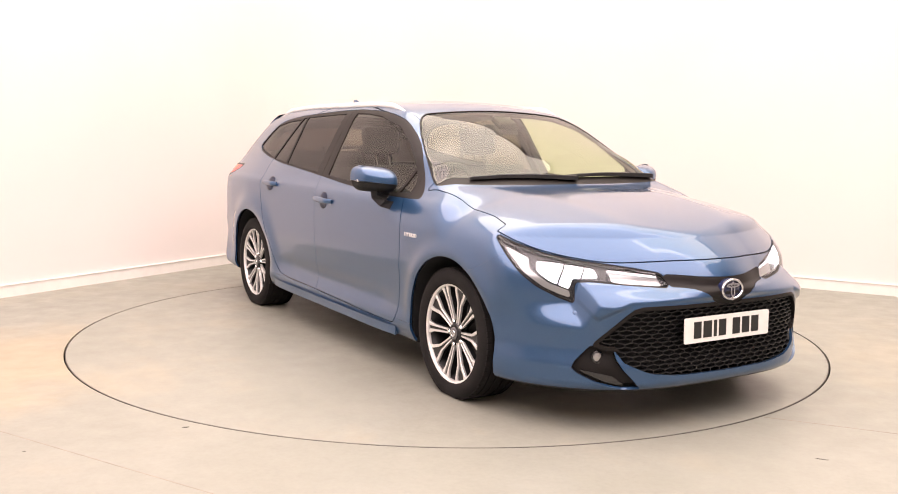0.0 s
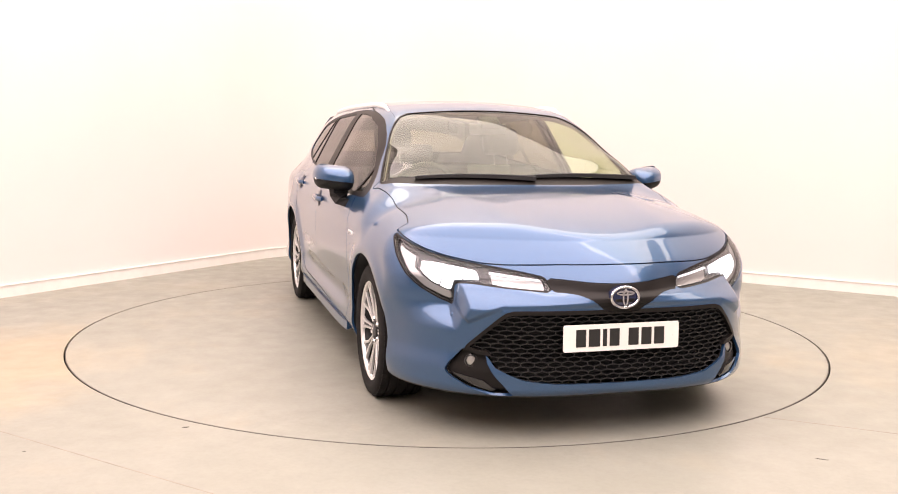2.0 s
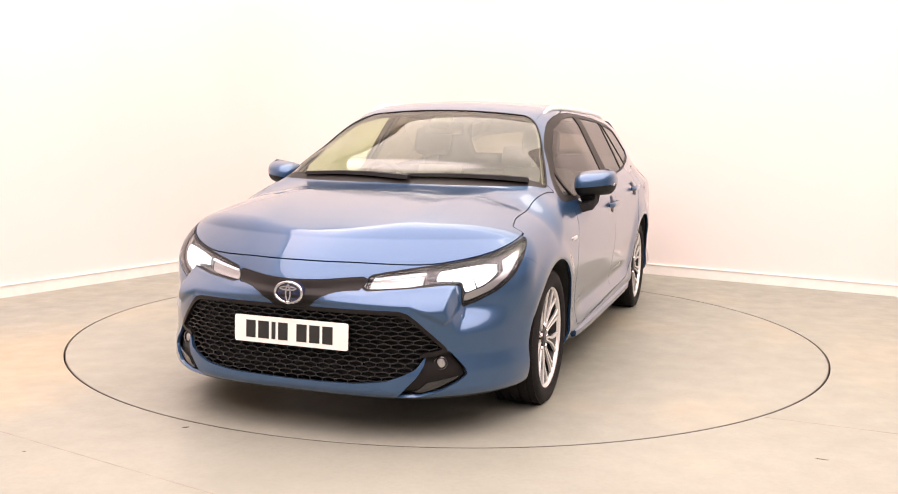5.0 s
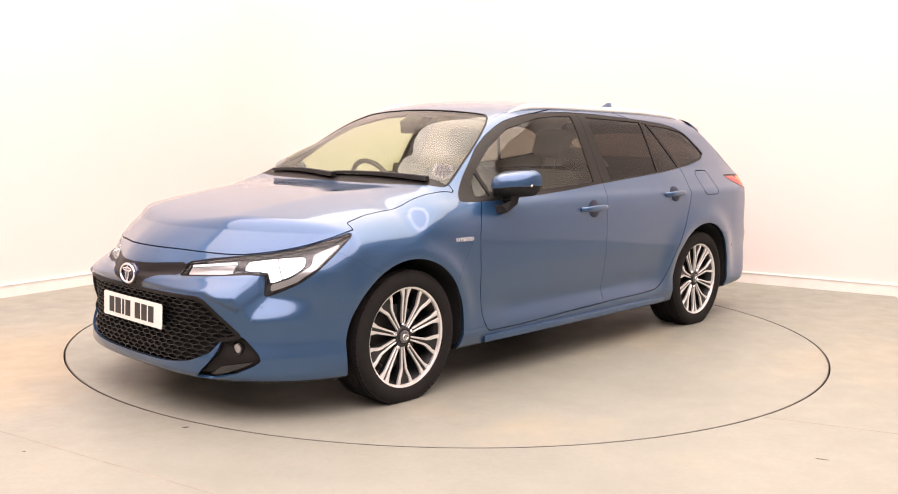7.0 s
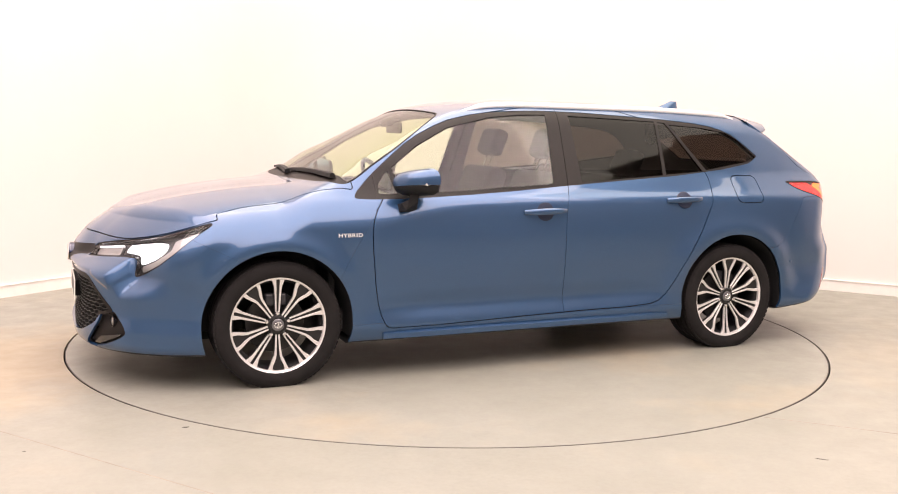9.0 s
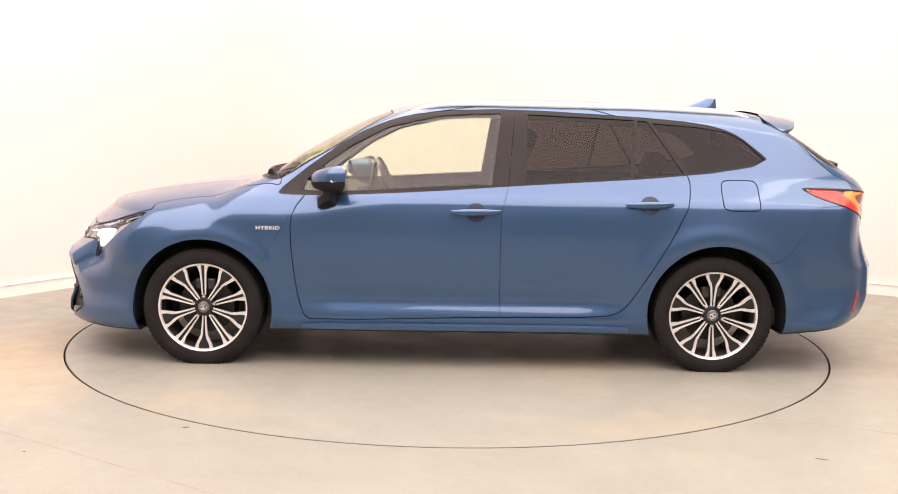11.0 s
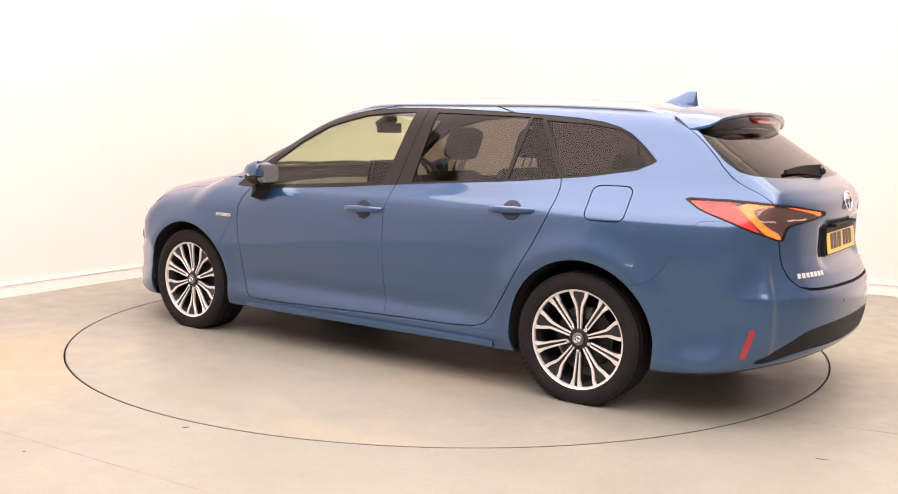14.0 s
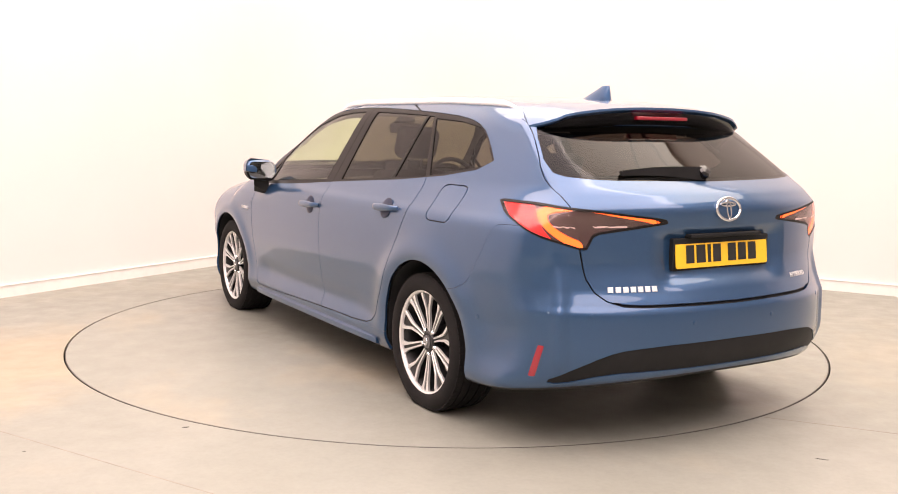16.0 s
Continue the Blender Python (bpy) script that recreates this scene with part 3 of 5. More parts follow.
# outlines: side ones in (x, z), front and rear ones in (way round the corner, z)
DLO = [(0.965, 0.920), (0.86, 1.014), (0.772, 1.083), (0.598, 1.210), (0.404, 1.303), (0.27, 1.337), (0.10, 1.364), (-0.29, 1.377), (-0.95, 1.345),
       (-1.29, 1.318), (-1.46, 1.275), (-1.56, 1.205), (-1.67, 1.105), (-1.21, 1.033), (-0.28, 0.970), (0.222, 0.931), (0.687, 0.907), (0.94, 0.905)]
PANES = [("quarter_light", [(0.830, 0.934), (0.817, 0.982), (0.768, 1.036), (0.755, 1.044), (0.727, 0.930)], False),
         ("front_window", [(0.706, 0.926), (0.735, 1.060), (0.576, 1.175), (0.387, 1.272), (0.122, 1.333), (-0.05, 1.348), (-0.215, 1.352), (-0.164, 0.979)], False),
         ("rear_door_window", [(-0.359, 1.350), (-0.345, 0.986), (-0.892, 1.022), (-0.934, 1.329)], True),
         ("rear_quarter_light", [(-0.952, 1.326), (-0.915, 1.026), (-1.186, 1.043), (-1.005, 1.322)], True),
         ("load_bay_window", [(-1.03, 1.313), (-1.213, 1.050), (-1.529, 1.096), (-1.641, 1.115), (-1.52, 1.229), (-1.44, 1.271), (-1.265, 1.298)], True)]
DOORS = [(0.80, 0.93), (0.875, 0.83), (0.89, 0.72), (0.86, 0.42), (0.82, 0.275), (0.77, 0.247), (-0.22, 0.280), (-0.76, 0.285), (-0.87, 0.32),
         (-0.95, 0.44), (-1.18, 0.83), (-1.215, 0.98), (-1.20, 1.05), (-0.90, 1.40), (0.10, 1.40), (0.72, 1.16)]
SPLIT = curve([(0.20, -0.222), (0.6, -0.213), (0.80, -0.215), (0.97, -0.25), (1.2, -0.275), (1.45, -0.30)])
HEADLIGHT = [(0.363, 0.611), (0.42, 0.660), (0.573, 0.679), (0.714, 0.693), (0.93, 0.712), (1.11, 0.736), (1.29, 0.772), (1.43, 0.803), (1.33, 0.725), (1.235, 0.659),
             (1.13, 0.606), (1.0, 0.561), (0.912, 0.540), (0.918, 0.608), (0.905, 0.630), (0.82, 0.634), (0.60, 0.623), (0.49, 0.618)]
BEAM = [(0.775, 0.647), (0.805, 0.682), (0.93, 0.695), (1.05, 0.706), (1.15, 0.710), (1.14, 0.675), (1.06, 0.628), (0.945, 0.594), (0.935, 0.612), (0.928, 0.640), (0.86, 0.646)]
DAYLIGHT = [(0.405, 0.621), (0.435, 0.655), (0.72, 0.676), (0.70, 0.637)]
TAIL_LIGHT = [(0.315, 0.905), (0.33, 0.925), (0.70, 0.962), (1.00, 0.982), (1.28, 0.985), (1.22, 0.93), (1.02, 0.860), (0.74, 0.800), (0.70, 0.865), (0.50, 0.885)]
TAIL_GLOW = [(1.045, 0.970), (0.985, 0.900), (0.86, 0.832), (0.757, 0.808), (0.757, 0.836), (0.86, 0.866), (0.94, 0.908), (0.970, 0.950), (0.78, 0.963), (0.78, 0.976)]
TAIL_RED = [(1.05, 0.974), (1.25, 0.978), (1.19, 0.93), (1.02, 0.868), (0.90, 0.83), (0.985, 0.895)]
GATE_GLOW = [(0.752, 0.976), (0.402, 0.927), (0.338, 0.903), (0.386, 0.903), (0.425, 0.913), (0.752, 0.959)]
BRIDGE = [(-0.5, 0.645), (0.0, 0.645), (0.15, 0.648), (0.27, 0.655), (0.42, 0.662), (0.363, 0.608), (0.28, 0.606), (0.19, 0.598), (0.11, 0.574), (0.09, 0.535), (0.0, 0.525), (-0.5, 0.525)]
HONEY = [(-0.6, 0.540), (0.0, 0.540), (0.50, 0.540), (0.555, 0.527), (0.80, 0.372), (0.70, 0.352), (0.655, 0.352), (0.60, 0.305), (0.54, 0.285), (0.44, 0.254), (0.275, 0.238), (0.0, 0.234), (-0.6, 0.234)]
BEZEL = [(0.795, 0.375), (0.89, 0.303), (0.905, 0.272), (0.86, 0.250), (0.74, 0.215), (0.61, 0.188), (0.50, 0.188), (0.535, 0.225), (0.595, 0.270), (0.645, 0.320), (0.66, 0.352), (0.70, 0.352)]
VALANCE = [(-1, 0.443), (0.19, 0.443), (0.487, 0.430), (0.604, 0.410), (0.825, 0.335), (0.95, 0.295), (0.86, 0.285), (0.60, 0.331), (0.33, 0.336), (-1, 0.336)]
BUMPER_TOP = curve([(-1.5, 0.585), (-1.64, 0.596), (-1.715, 0.626), (-1.80, 0.735), (-1.906, 0.889), (-2.4, 0.90)])
FLAP = [(-1.37, 1.02), (-1.37, 0.86), (-1.57, 0.86), (-1.57, 1.02)]


def arch(s):
    front = np.hypot(s.x - WHEEL_X, s.z - WHEEL_Z)
    back = np.hypot(s.x + WHEEL_X + 0.012, s.z - WHEEL_Z - 0.008)
    return np.maximum(np.minimum(front, back) - ARCH, 0.45 - s.y)


def round_front(s):
    return s.y + 2.25 - s.x


def round_rear(s):
    return s.y + 2.30 + s.x


def on_front(poly, rounds=1, keep=0.25):
    poly = soft(poly, rounds, keep) if rounds else poly
    return lambda s: np.maximum(inside(round_front(s), s.z, poly), 1.4 - s.x)


def on_rear(poly, rounds=1, keep=0.25):
    poly = soft(poly, rounds, keep) if rounds else poly
    return lambda s: np.maximum(inside(round_rear(s), s.z, poly), s.x + 1.5)


def on_side(poly, rounds=1, keep=0.25):
    poly = soft(poly, rounds, keep) if rounds else poly
    return lambda s: np.maximum(inside(s.x, s.z, poly), 0.4 - s.y)


def screen(s):
    xe = s.x + 0.18 * s.y ** 2 * (1 - step(1.05, 1.45, s.x)) * step(-0.5, 0.2, s.x)
    edge = soft([(1.150, -0.9), (1.150, 0.60), (1.12, 0.752), (0.99, 0.726), (0.42, 0.532), (0.405, 0.35), (0.40, -0.9)], 2)
    return np.maximum(inside(xe, s.y, edge), 0.85 - s.z)


def panels():
    """All panels of the left half, cut from the one surface."""
    left = [body_skin()]
    out = {}

    def pull(name, fn, gap=GAP):
        got, left[0] = left[0].cut(fn(left[0]))
        out[name] = got.cut(fn(got) + gap)[0] if gap else got

    def split(name, piece, fn, gap=0.0):
        """Takes a piece out of a panel that is already cut."""
        got, out[name] = out[name].cut(fn(out[name]))
        out[piece] = got.cut(fn(got) + gap)[0] if gap else got
    pull("arch", arch, 0)
    pull("under", lambda s: s.z - BELOW(s.x) - 0.012, 0)
    whole = left[0]
    for fn in (lambda s: screen(s) + 0.012, lambda s: on_side(DLO)(s) + 0.014,
               lambda s: np.maximum(inside(s.y, s.z, [(-1, 1.27), (0.60, 1.27), (0.62, 1.09), (-1, 1.08)]), s.x + 1.6),
               on_front(HONEY), on_front(HEADLIGHT), on_front(BEZEL)):
        _, whole = whole.cut(fn(whole))
    out["shell"] = whole
    pull("windscreen", screen, 0.002)
    split("windscreen", "cowl", lambda s: 1.070 - (s.x + 0.18 * s.y ** 2))
    split("windscreen", "seal", lambda s: -screen(s) - 0.008)
    pull("dlo", on_side(DLO), 0.001)
    pull("tail_light", on_rear(TAIL_LIGHT, 1, 0.12), 0.001)
    pull("headlight", on_front(HEADLIGHT, 1, 0.12), 0.001)
    pull("bridge", on_front(BRIDGE), 0.001)
    pull("honey", on_front(HONEY, 1, 0.12), 0.0)
    pull("bezel", on_front(BEZEL, 1, 0.06), 0.001)
    hood = [(-0.9, -0.9), (2.6, -0.9), (2.6, 1.2), (1.66, 1.2), (1.62, 0.755), (1.50, 0.735), (1.22, 0.735), (1.02, 0.76), (0.90, 0.80), (-0.9, 0.8)]
    lip = curve([(-0.1, 0.714), (0.0, 0.714), (0.30, 0.711), (0.50, 0.706), (0.66, 0.703), (0.73, 0.704), (0.93, 0.720), (1.11, 0.744), (1.29, 0.780), (1.43, 0.812), (1.8, 0.85)])
    pull("bonnet", lambda s: np.maximum(np.maximum(inside(s.x, s.y, hood), lip(round_front(s)) - s.z), 0.95 - s.x))
    # band round the headlight, coloured black as the shade in its gap
    pull("lamp_gap_shade", lambda s: on_front(HEADLIGHT, 1, 0.12)(s) - 0.0065, 0)
    gate = soft([(-1, 1.50), (0.53, 1.50), (0.578, 1.32), (0.634, 1.20), (0.682, 1.09), (0.697, 1.01), (0.69, 0.93), (0.66, 0.80), (0.635, 0.66), (0.56, 0.595), (0.40, 0.585), (-1, 0.58)], 1)
    pane = soft([(-1, 1.29), (0.55, 1.29), (0.594, 1.27), (0.671, 1.10), (0.63, 1.076), (0.40, 1.066), (-1, 1.058)], 1)
    lid = lambda s: np.maximum(inside(s.y, s.z, gate), s.x + 1.66)
    pull("tailgate", lid, 0)
    out["tailgate"], _ = out["tailgate"].cut(lid(out["tailgate"]) + 0.0065 * np.abs(out["tailgate"].n[:, 0]) ** 1.5 + 0.0006 + 0.006 * (out["tailgate"].z < 0.61))
    split("tailgate", "rear_window", lambda s: np.maximum(inside(s.y, s.z, pane), s.x + 1.6))
    pull("doors", on_side(DOORS))
    split("doors", "front_door", lambda s: SPLIT(s.z) + 0.0013 - s.x)
    split("doors", "rear_door", lambda s: s.x - SPLIT(s.z) + 0.0013)
    pull("front_bumper", lambda s: np.maximum(1.535 + np.where(s.z > 0.623, 2.0, 0.5) * (s.z - 0.623) - s.x, 1.42 - s.x), 0.0016)
    pull("rear_bumper", lambda s: np.maximum(s.x + 1.60, s.z - BUMPER_TOP(s.x)), 0.0016)
    split("rear_bumper", "valance", on_rear(VALANCE), 0.0005)
    split("rear_bumper", "reflector", on_rear([(0.988, 0.316), (1.030, 0.312), (0.976, 0.440), (0.938, 0.443)], 0), 0.0005)
    pull("sill", lambda s: np.maximum(np.maximum(s.z - 0.285, np.abs(s.x) - 1.06), 0.5 - s.y), 0.001)
    pull("roof", lambda s: np.maximum(np.maximum(s.y - 0.535, 1.2 - s.z), s.x - 0.6), 0.0015)
    pull("wing", lambda s: 0.80 - (s.z - 0.95) * 0.6 - s.x, 0.001)
    out["side_plain"] = left[0]
    pull("flap", on_side(FLAP, 2, 0.13))
    out["side_frame"] = left[0]
    split("dlo", "sail", lambda s: 0.838 - s.x, 0.0012)
    for name, poly, dark in PANES:
        out[name], out["dlo"] = cut_straight(out["dlo"], poly)
    split("dlo", "dlo_front", lambda s: SPLIT(s.z) + 0.0015 - s.x)
    split("dlo", "dlo_rear", lambda s: s.x - SPLIT(s.z) + 0.0015)
    return out


P = panels()
skin_mesh("underbody", [P["under"]], SHELL, car, both=True, flange=0.0)
skin_mesh("inner_shell", [P["shell"]], SHELL, car, both=True, flange=0.0, lift=-0.016)
skin_mesh("windscreen", [P["windscreen"]], SCREEN_GLASS, car, "pale green windscreen, tinted yellower for the lamp's reflection", both=True, flange=0.004, lift=-0.003)
skin_mesh("cowl", [P["cowl"]], TRIM, car, "black scuttle panel below the windscreen", both=True, lift=-0.002)
skin_mesh("windscreen_seal", [P["seal"]], TRIM, car, both=True, lift=0.001, flange=0.006)
skin_mesh("bonnet", [P["bonnet"]], PAINT, car, both=True)
skin_mesh("front_bumper", [P["front_bumper"]], PAINT, car, both=True)
rear_bumper = skin_mesh("rear_bumper", [P["rear_bumper"]], PAINT, car, both=True)
skin_mesh("valance", [P["valance"]], BLACK, rear_bumper, "dark grey plastic strip across the rear bumper", both=True, lift=-0.004)
tailgate = skin_mesh("tailgate", [P["tailgate"]], PAINT, car, both=True)
skin_mesh("rear_window", [P["rear_window"]], DARK_GLASS, tailgate, "dark tinted rear window", both=True, flange=0.004, lift=-0.003)
skin_mesh("roof", [P["roof"]], PAINT, car, both=True)
skin_mesh("upper_grille_bar", [P["bridge"]], TRIM, car, "gloss black bar between the headlights", both=True, lift=-0.002)

RED_LENS = plain("red_reflector", (0.28, 0.006, 0.02), 0.25, coat=1.0)
HOUSING = plain("lamp_housing", (0.03, 0.03, 0.033), 0.25, vary=0.2)
LAMP_CHROME = plain("lamp_reflector", (0.45, 0.445, 0.44), 0.28, 0.8)
BEAM_GLOW = glowing("headlight_led", (1.0, 0.98, 1.0), 2.6)
DRL_GLOW = glowing("daylight_strip", (0.95, 0.96, 1.0), 0.5)
TAIL_HOT = glowing("tail_light_band", (1.0, 0.13, 0.018), 2.4)
TAIL_WARM = glowing("tail_light_red", (0.80, 0.020, 0.022), 0.9)
SMOKE = plain("smoked_lamp_inside", (0.10, 0.085, 0.085), 0.25, vary=0.3)
# near-black colour that stands for the shade behind the grille
HOLE_SHADE = plain("recess_shade", (0.006, 0.006, 0.006), 0.9, vary=0.2)

for flip in (False, True):
    sd = -1 if flip else 1
    skin_mesh("front_wing", [P["wing"]], PAINT, car, flip=flip)
    frame_side = skin_mesh("side_frame", [P["side_plain" if flip else "side_frame"]], PAINT, car, flip=flip)
    skin_mesh("sill_panel", [P["sill"]], PAINT, car, flip=flip)
    if not flip:
        skin_mesh("fuel_flap", [P["flap"]], PAINT, frame_side)
    fd = skin_mesh("front_door", [P["front_door"]], PAINT, car, flip=flip)
    rd = skin_mesh("rear_door", [P["rear_door"]], PAINT, car, flip=flip)
    skin_mesh("window_trim", [P["dlo_front"]], TRIM, fd, "gloss black window surround", flip=flip, lift=-0.002)
    skin_mesh("mirror_base", [P["sail"]], TRIM, fd, flip=flip, lift=-0.002)
    skin_mesh("window_trim", [P["dlo_rear"]], TRIM, rd, "gloss black window surround", flip=flip, lift=-0.002)
    for name, poly, dark in PANES:
        owner = frame_side if name == "load_bay_window" else rd if dark else fd
        skin_mesh(name, [P[name]], DARK_GLASS if dark else FRONT_GLASS, owner, "dark privacy glass" if dark else "clear side glass", flip=flip, lift=-0.006, flange=0.004)
    skin_mesh("reflector", [P["reflector"]], RED_LENS, rear_bumper, "upright red reflector", flip=flip, lift=0.001)
    # headlight: lens, housing, the lit parts
    hl = skin_mesh("headlight", [P["headlight"]], LENS, car, "lit headlight with a clear lens and white LEDs", flip=flip, flange=0.03)
    # black skin in place of the shaded gap round the lamp
    skin_mesh("lamp_gap_shade", [P["lamp_gap_shade"]], TRIM, hl, flip=flip, lift=-0.003)
    skin_mesh("lamp_housing", [P["headlight"]], HOUSING, hl, flip=flip, lift=-0.030, flange=0.0)
    beam, rest = P["headlight"].cut(on_front(BEAM, 1, 0.08)(P["headlight"]))
    # dark dividers between the LED chambers
    beam = [beam]
    for a, b in ((0.862, 0.875), (0.985, 1.000)):
        low, high = beam[-1].cut(round_front(beam[-1]) - a - (0.66 - beam[-1].z) * 0.35)
        _, high = high.cut(round_front(high) - b - (0.66 - high.z) * 0.35)
        beam[-1:] = [low, high]
    skin_mesh("main_lamp", beam, BEAM_GLOW, hl, "bright white LED lamp", flip=flip, lift=-0.014, flange=0.014)
    drl, rest = rest.cut(on_front(DAYLIGHT, 0)(rest))
    skin_mesh("inner_reflector", [drl], LAMP_CHROME, hl, flip=flip, lift=-0.020, flange=0.01)
    strip, _ = P["headlight"].cut(on_front([(0.432, 0.647), (0.438, 0.656), (0.73, 0.680), (0.725, 0.670)], 0)(P["headlight"]))
    skin_mesh("daylight_strip", [strip], DRL_GLOW, hl, flip=flip, lift=-0.012, flange=0.01)
    wedge, rest = rest.cut(on_front([(0.93, 0.552), (0.94, 0.586), (1.06, 0.617), (1.19, 0.682), (1.20, 0.728), (1.37, 0.775), (1.22, 0.665), (1.10, 0.602), (1.0, 0.570)], 0)(rest))
    skin_mesh("corner_reflector", [wedge], LAMP_CHROME, hl, flip=flip, lift=-0.022, flange=0.01)
    # tail light
    tl = skin_mesh("tail_light", [P["tail_light"]], RED_GLASS, car, "lit red tail light with a glowing hooked band", flip=flip, flange=0.012)
    tin, rim_skin = P["tail_light"].cut(on_rear(TAIL_LIGHT, 1, 0.12)(P["tail_light"]) + 0.009)
    skin_mesh("lamp_rim", [rim_skin], TRIM, tl, flip=flip, lift=0.001, flange=0.01)
    hot, tin = tin.cut(on_rear(TAIL_GLOW)(tin))
    skin_mesh("glow_band", [hot], TAIL_HOT, tl, "glowing orange-red light band", flip=flip, lift=-0.004, flange=0.006)
    gg, tin = tin.cut(on_rear(GATE_GLOW, 0)(tin))
    skin_mesh("gate_light_strip", [gg], TAIL_HOT, tl, flip=flip, lift=-0.004, flange=0.006)
    red, tin = tin.cut(on_rear(TAIL_RED, 0)(tin))
    skin_mesh("red_field", [red], TAIL_WARM, tl, "bright red lamp field", flip=flip, lift=-0.006, flange=0.006)
    for poly in ([(0.925, 0.900), (0.925, 0.892), (0.79, 0.888), (0.79, 0.896)], [(0.72, 0.892), (0.72, 0.900), (0.53, 0.900), (0.53, 0.892)]):
        white, tin = tin.cut(on_rear(poly, 0)(tin))
        skin_mesh("reflector_strip", [white], SATIN, tl, "thin white line inside the lamp", flip=flip, lift=-0.004, flange=0.0)
    skin_mesh("smoked_field", [tin], SMOKE, tl, flip=flip, lift=-0.008, flange=0.006)
    # fog lamp bezel
    skin_mesh("fog_bezel", [P["bezel"]], TRIM, car, "gloss black fog lamp surround", flip=flip, lift=-0.026, flange=0.036)
    blade, _ = P["bezel"].cut(on_front([(0.86, 0.268), (0.84, 0.258), (0.63, 0.200), (0.585, 0.204), (0.66, 0.246)], 0)(P["bezel"]))
    skin_mesh("fog_blade", [blade], BLACK_GLOSS, car, "gloss black blade below the fog lamp", flip=flip, lift=-0.012, flange=0.02)


# ---- places on the body ----
def meet(point, way, reach=1.2):
    """Where a ray from inside leaves the body, and the normal there."""
    o, d = np.array(point, float), np.array(way, float)
    lo, hi = 0.0, reach
    for _ in range(22):
        m = (lo + hi) / 2
        if body_field((o + d * m)[None])[0] > 0:
            hi = m
        else:
            lo = m
    p = o + d * lo
    n = np.array([body_field((p + e)[None])[0] - body_field((p - e)[None])[0] for e in np.eye(3) * 0.003])
    return Vector(p), Vector(n / np.linalg.norm(n))


def meets(points, ways, reach=1.2):
    """The same for many rays at once: the places alone."""
    o, d = np.array(points, float), np.array(ways, float)
    lo, hi = np.zeros(len(o)), np.full(len(o), reach)
    for _ in range(24):
        m = (lo + hi) / 2
        out = body_field(o + d * m[:, None]) > 0
        hi, lo = np.where(out, m, hi), np.where(out, lo, m)
    return o + d * lo[:, None]


def front_x(y, z):
    return meet((1.5, y, z), (1, 0, 0))[0].x


def rear_x(y, z):
    return meet((-1.4, y, z), (-1, 0, 0))[0].x


def side_y(x, z):
    return meet((x, 0, z), (0, 1, 0))[0].y


def top_z(x, y):
    return meet((x, y, 0.6), (0, 0, 1))[0].z


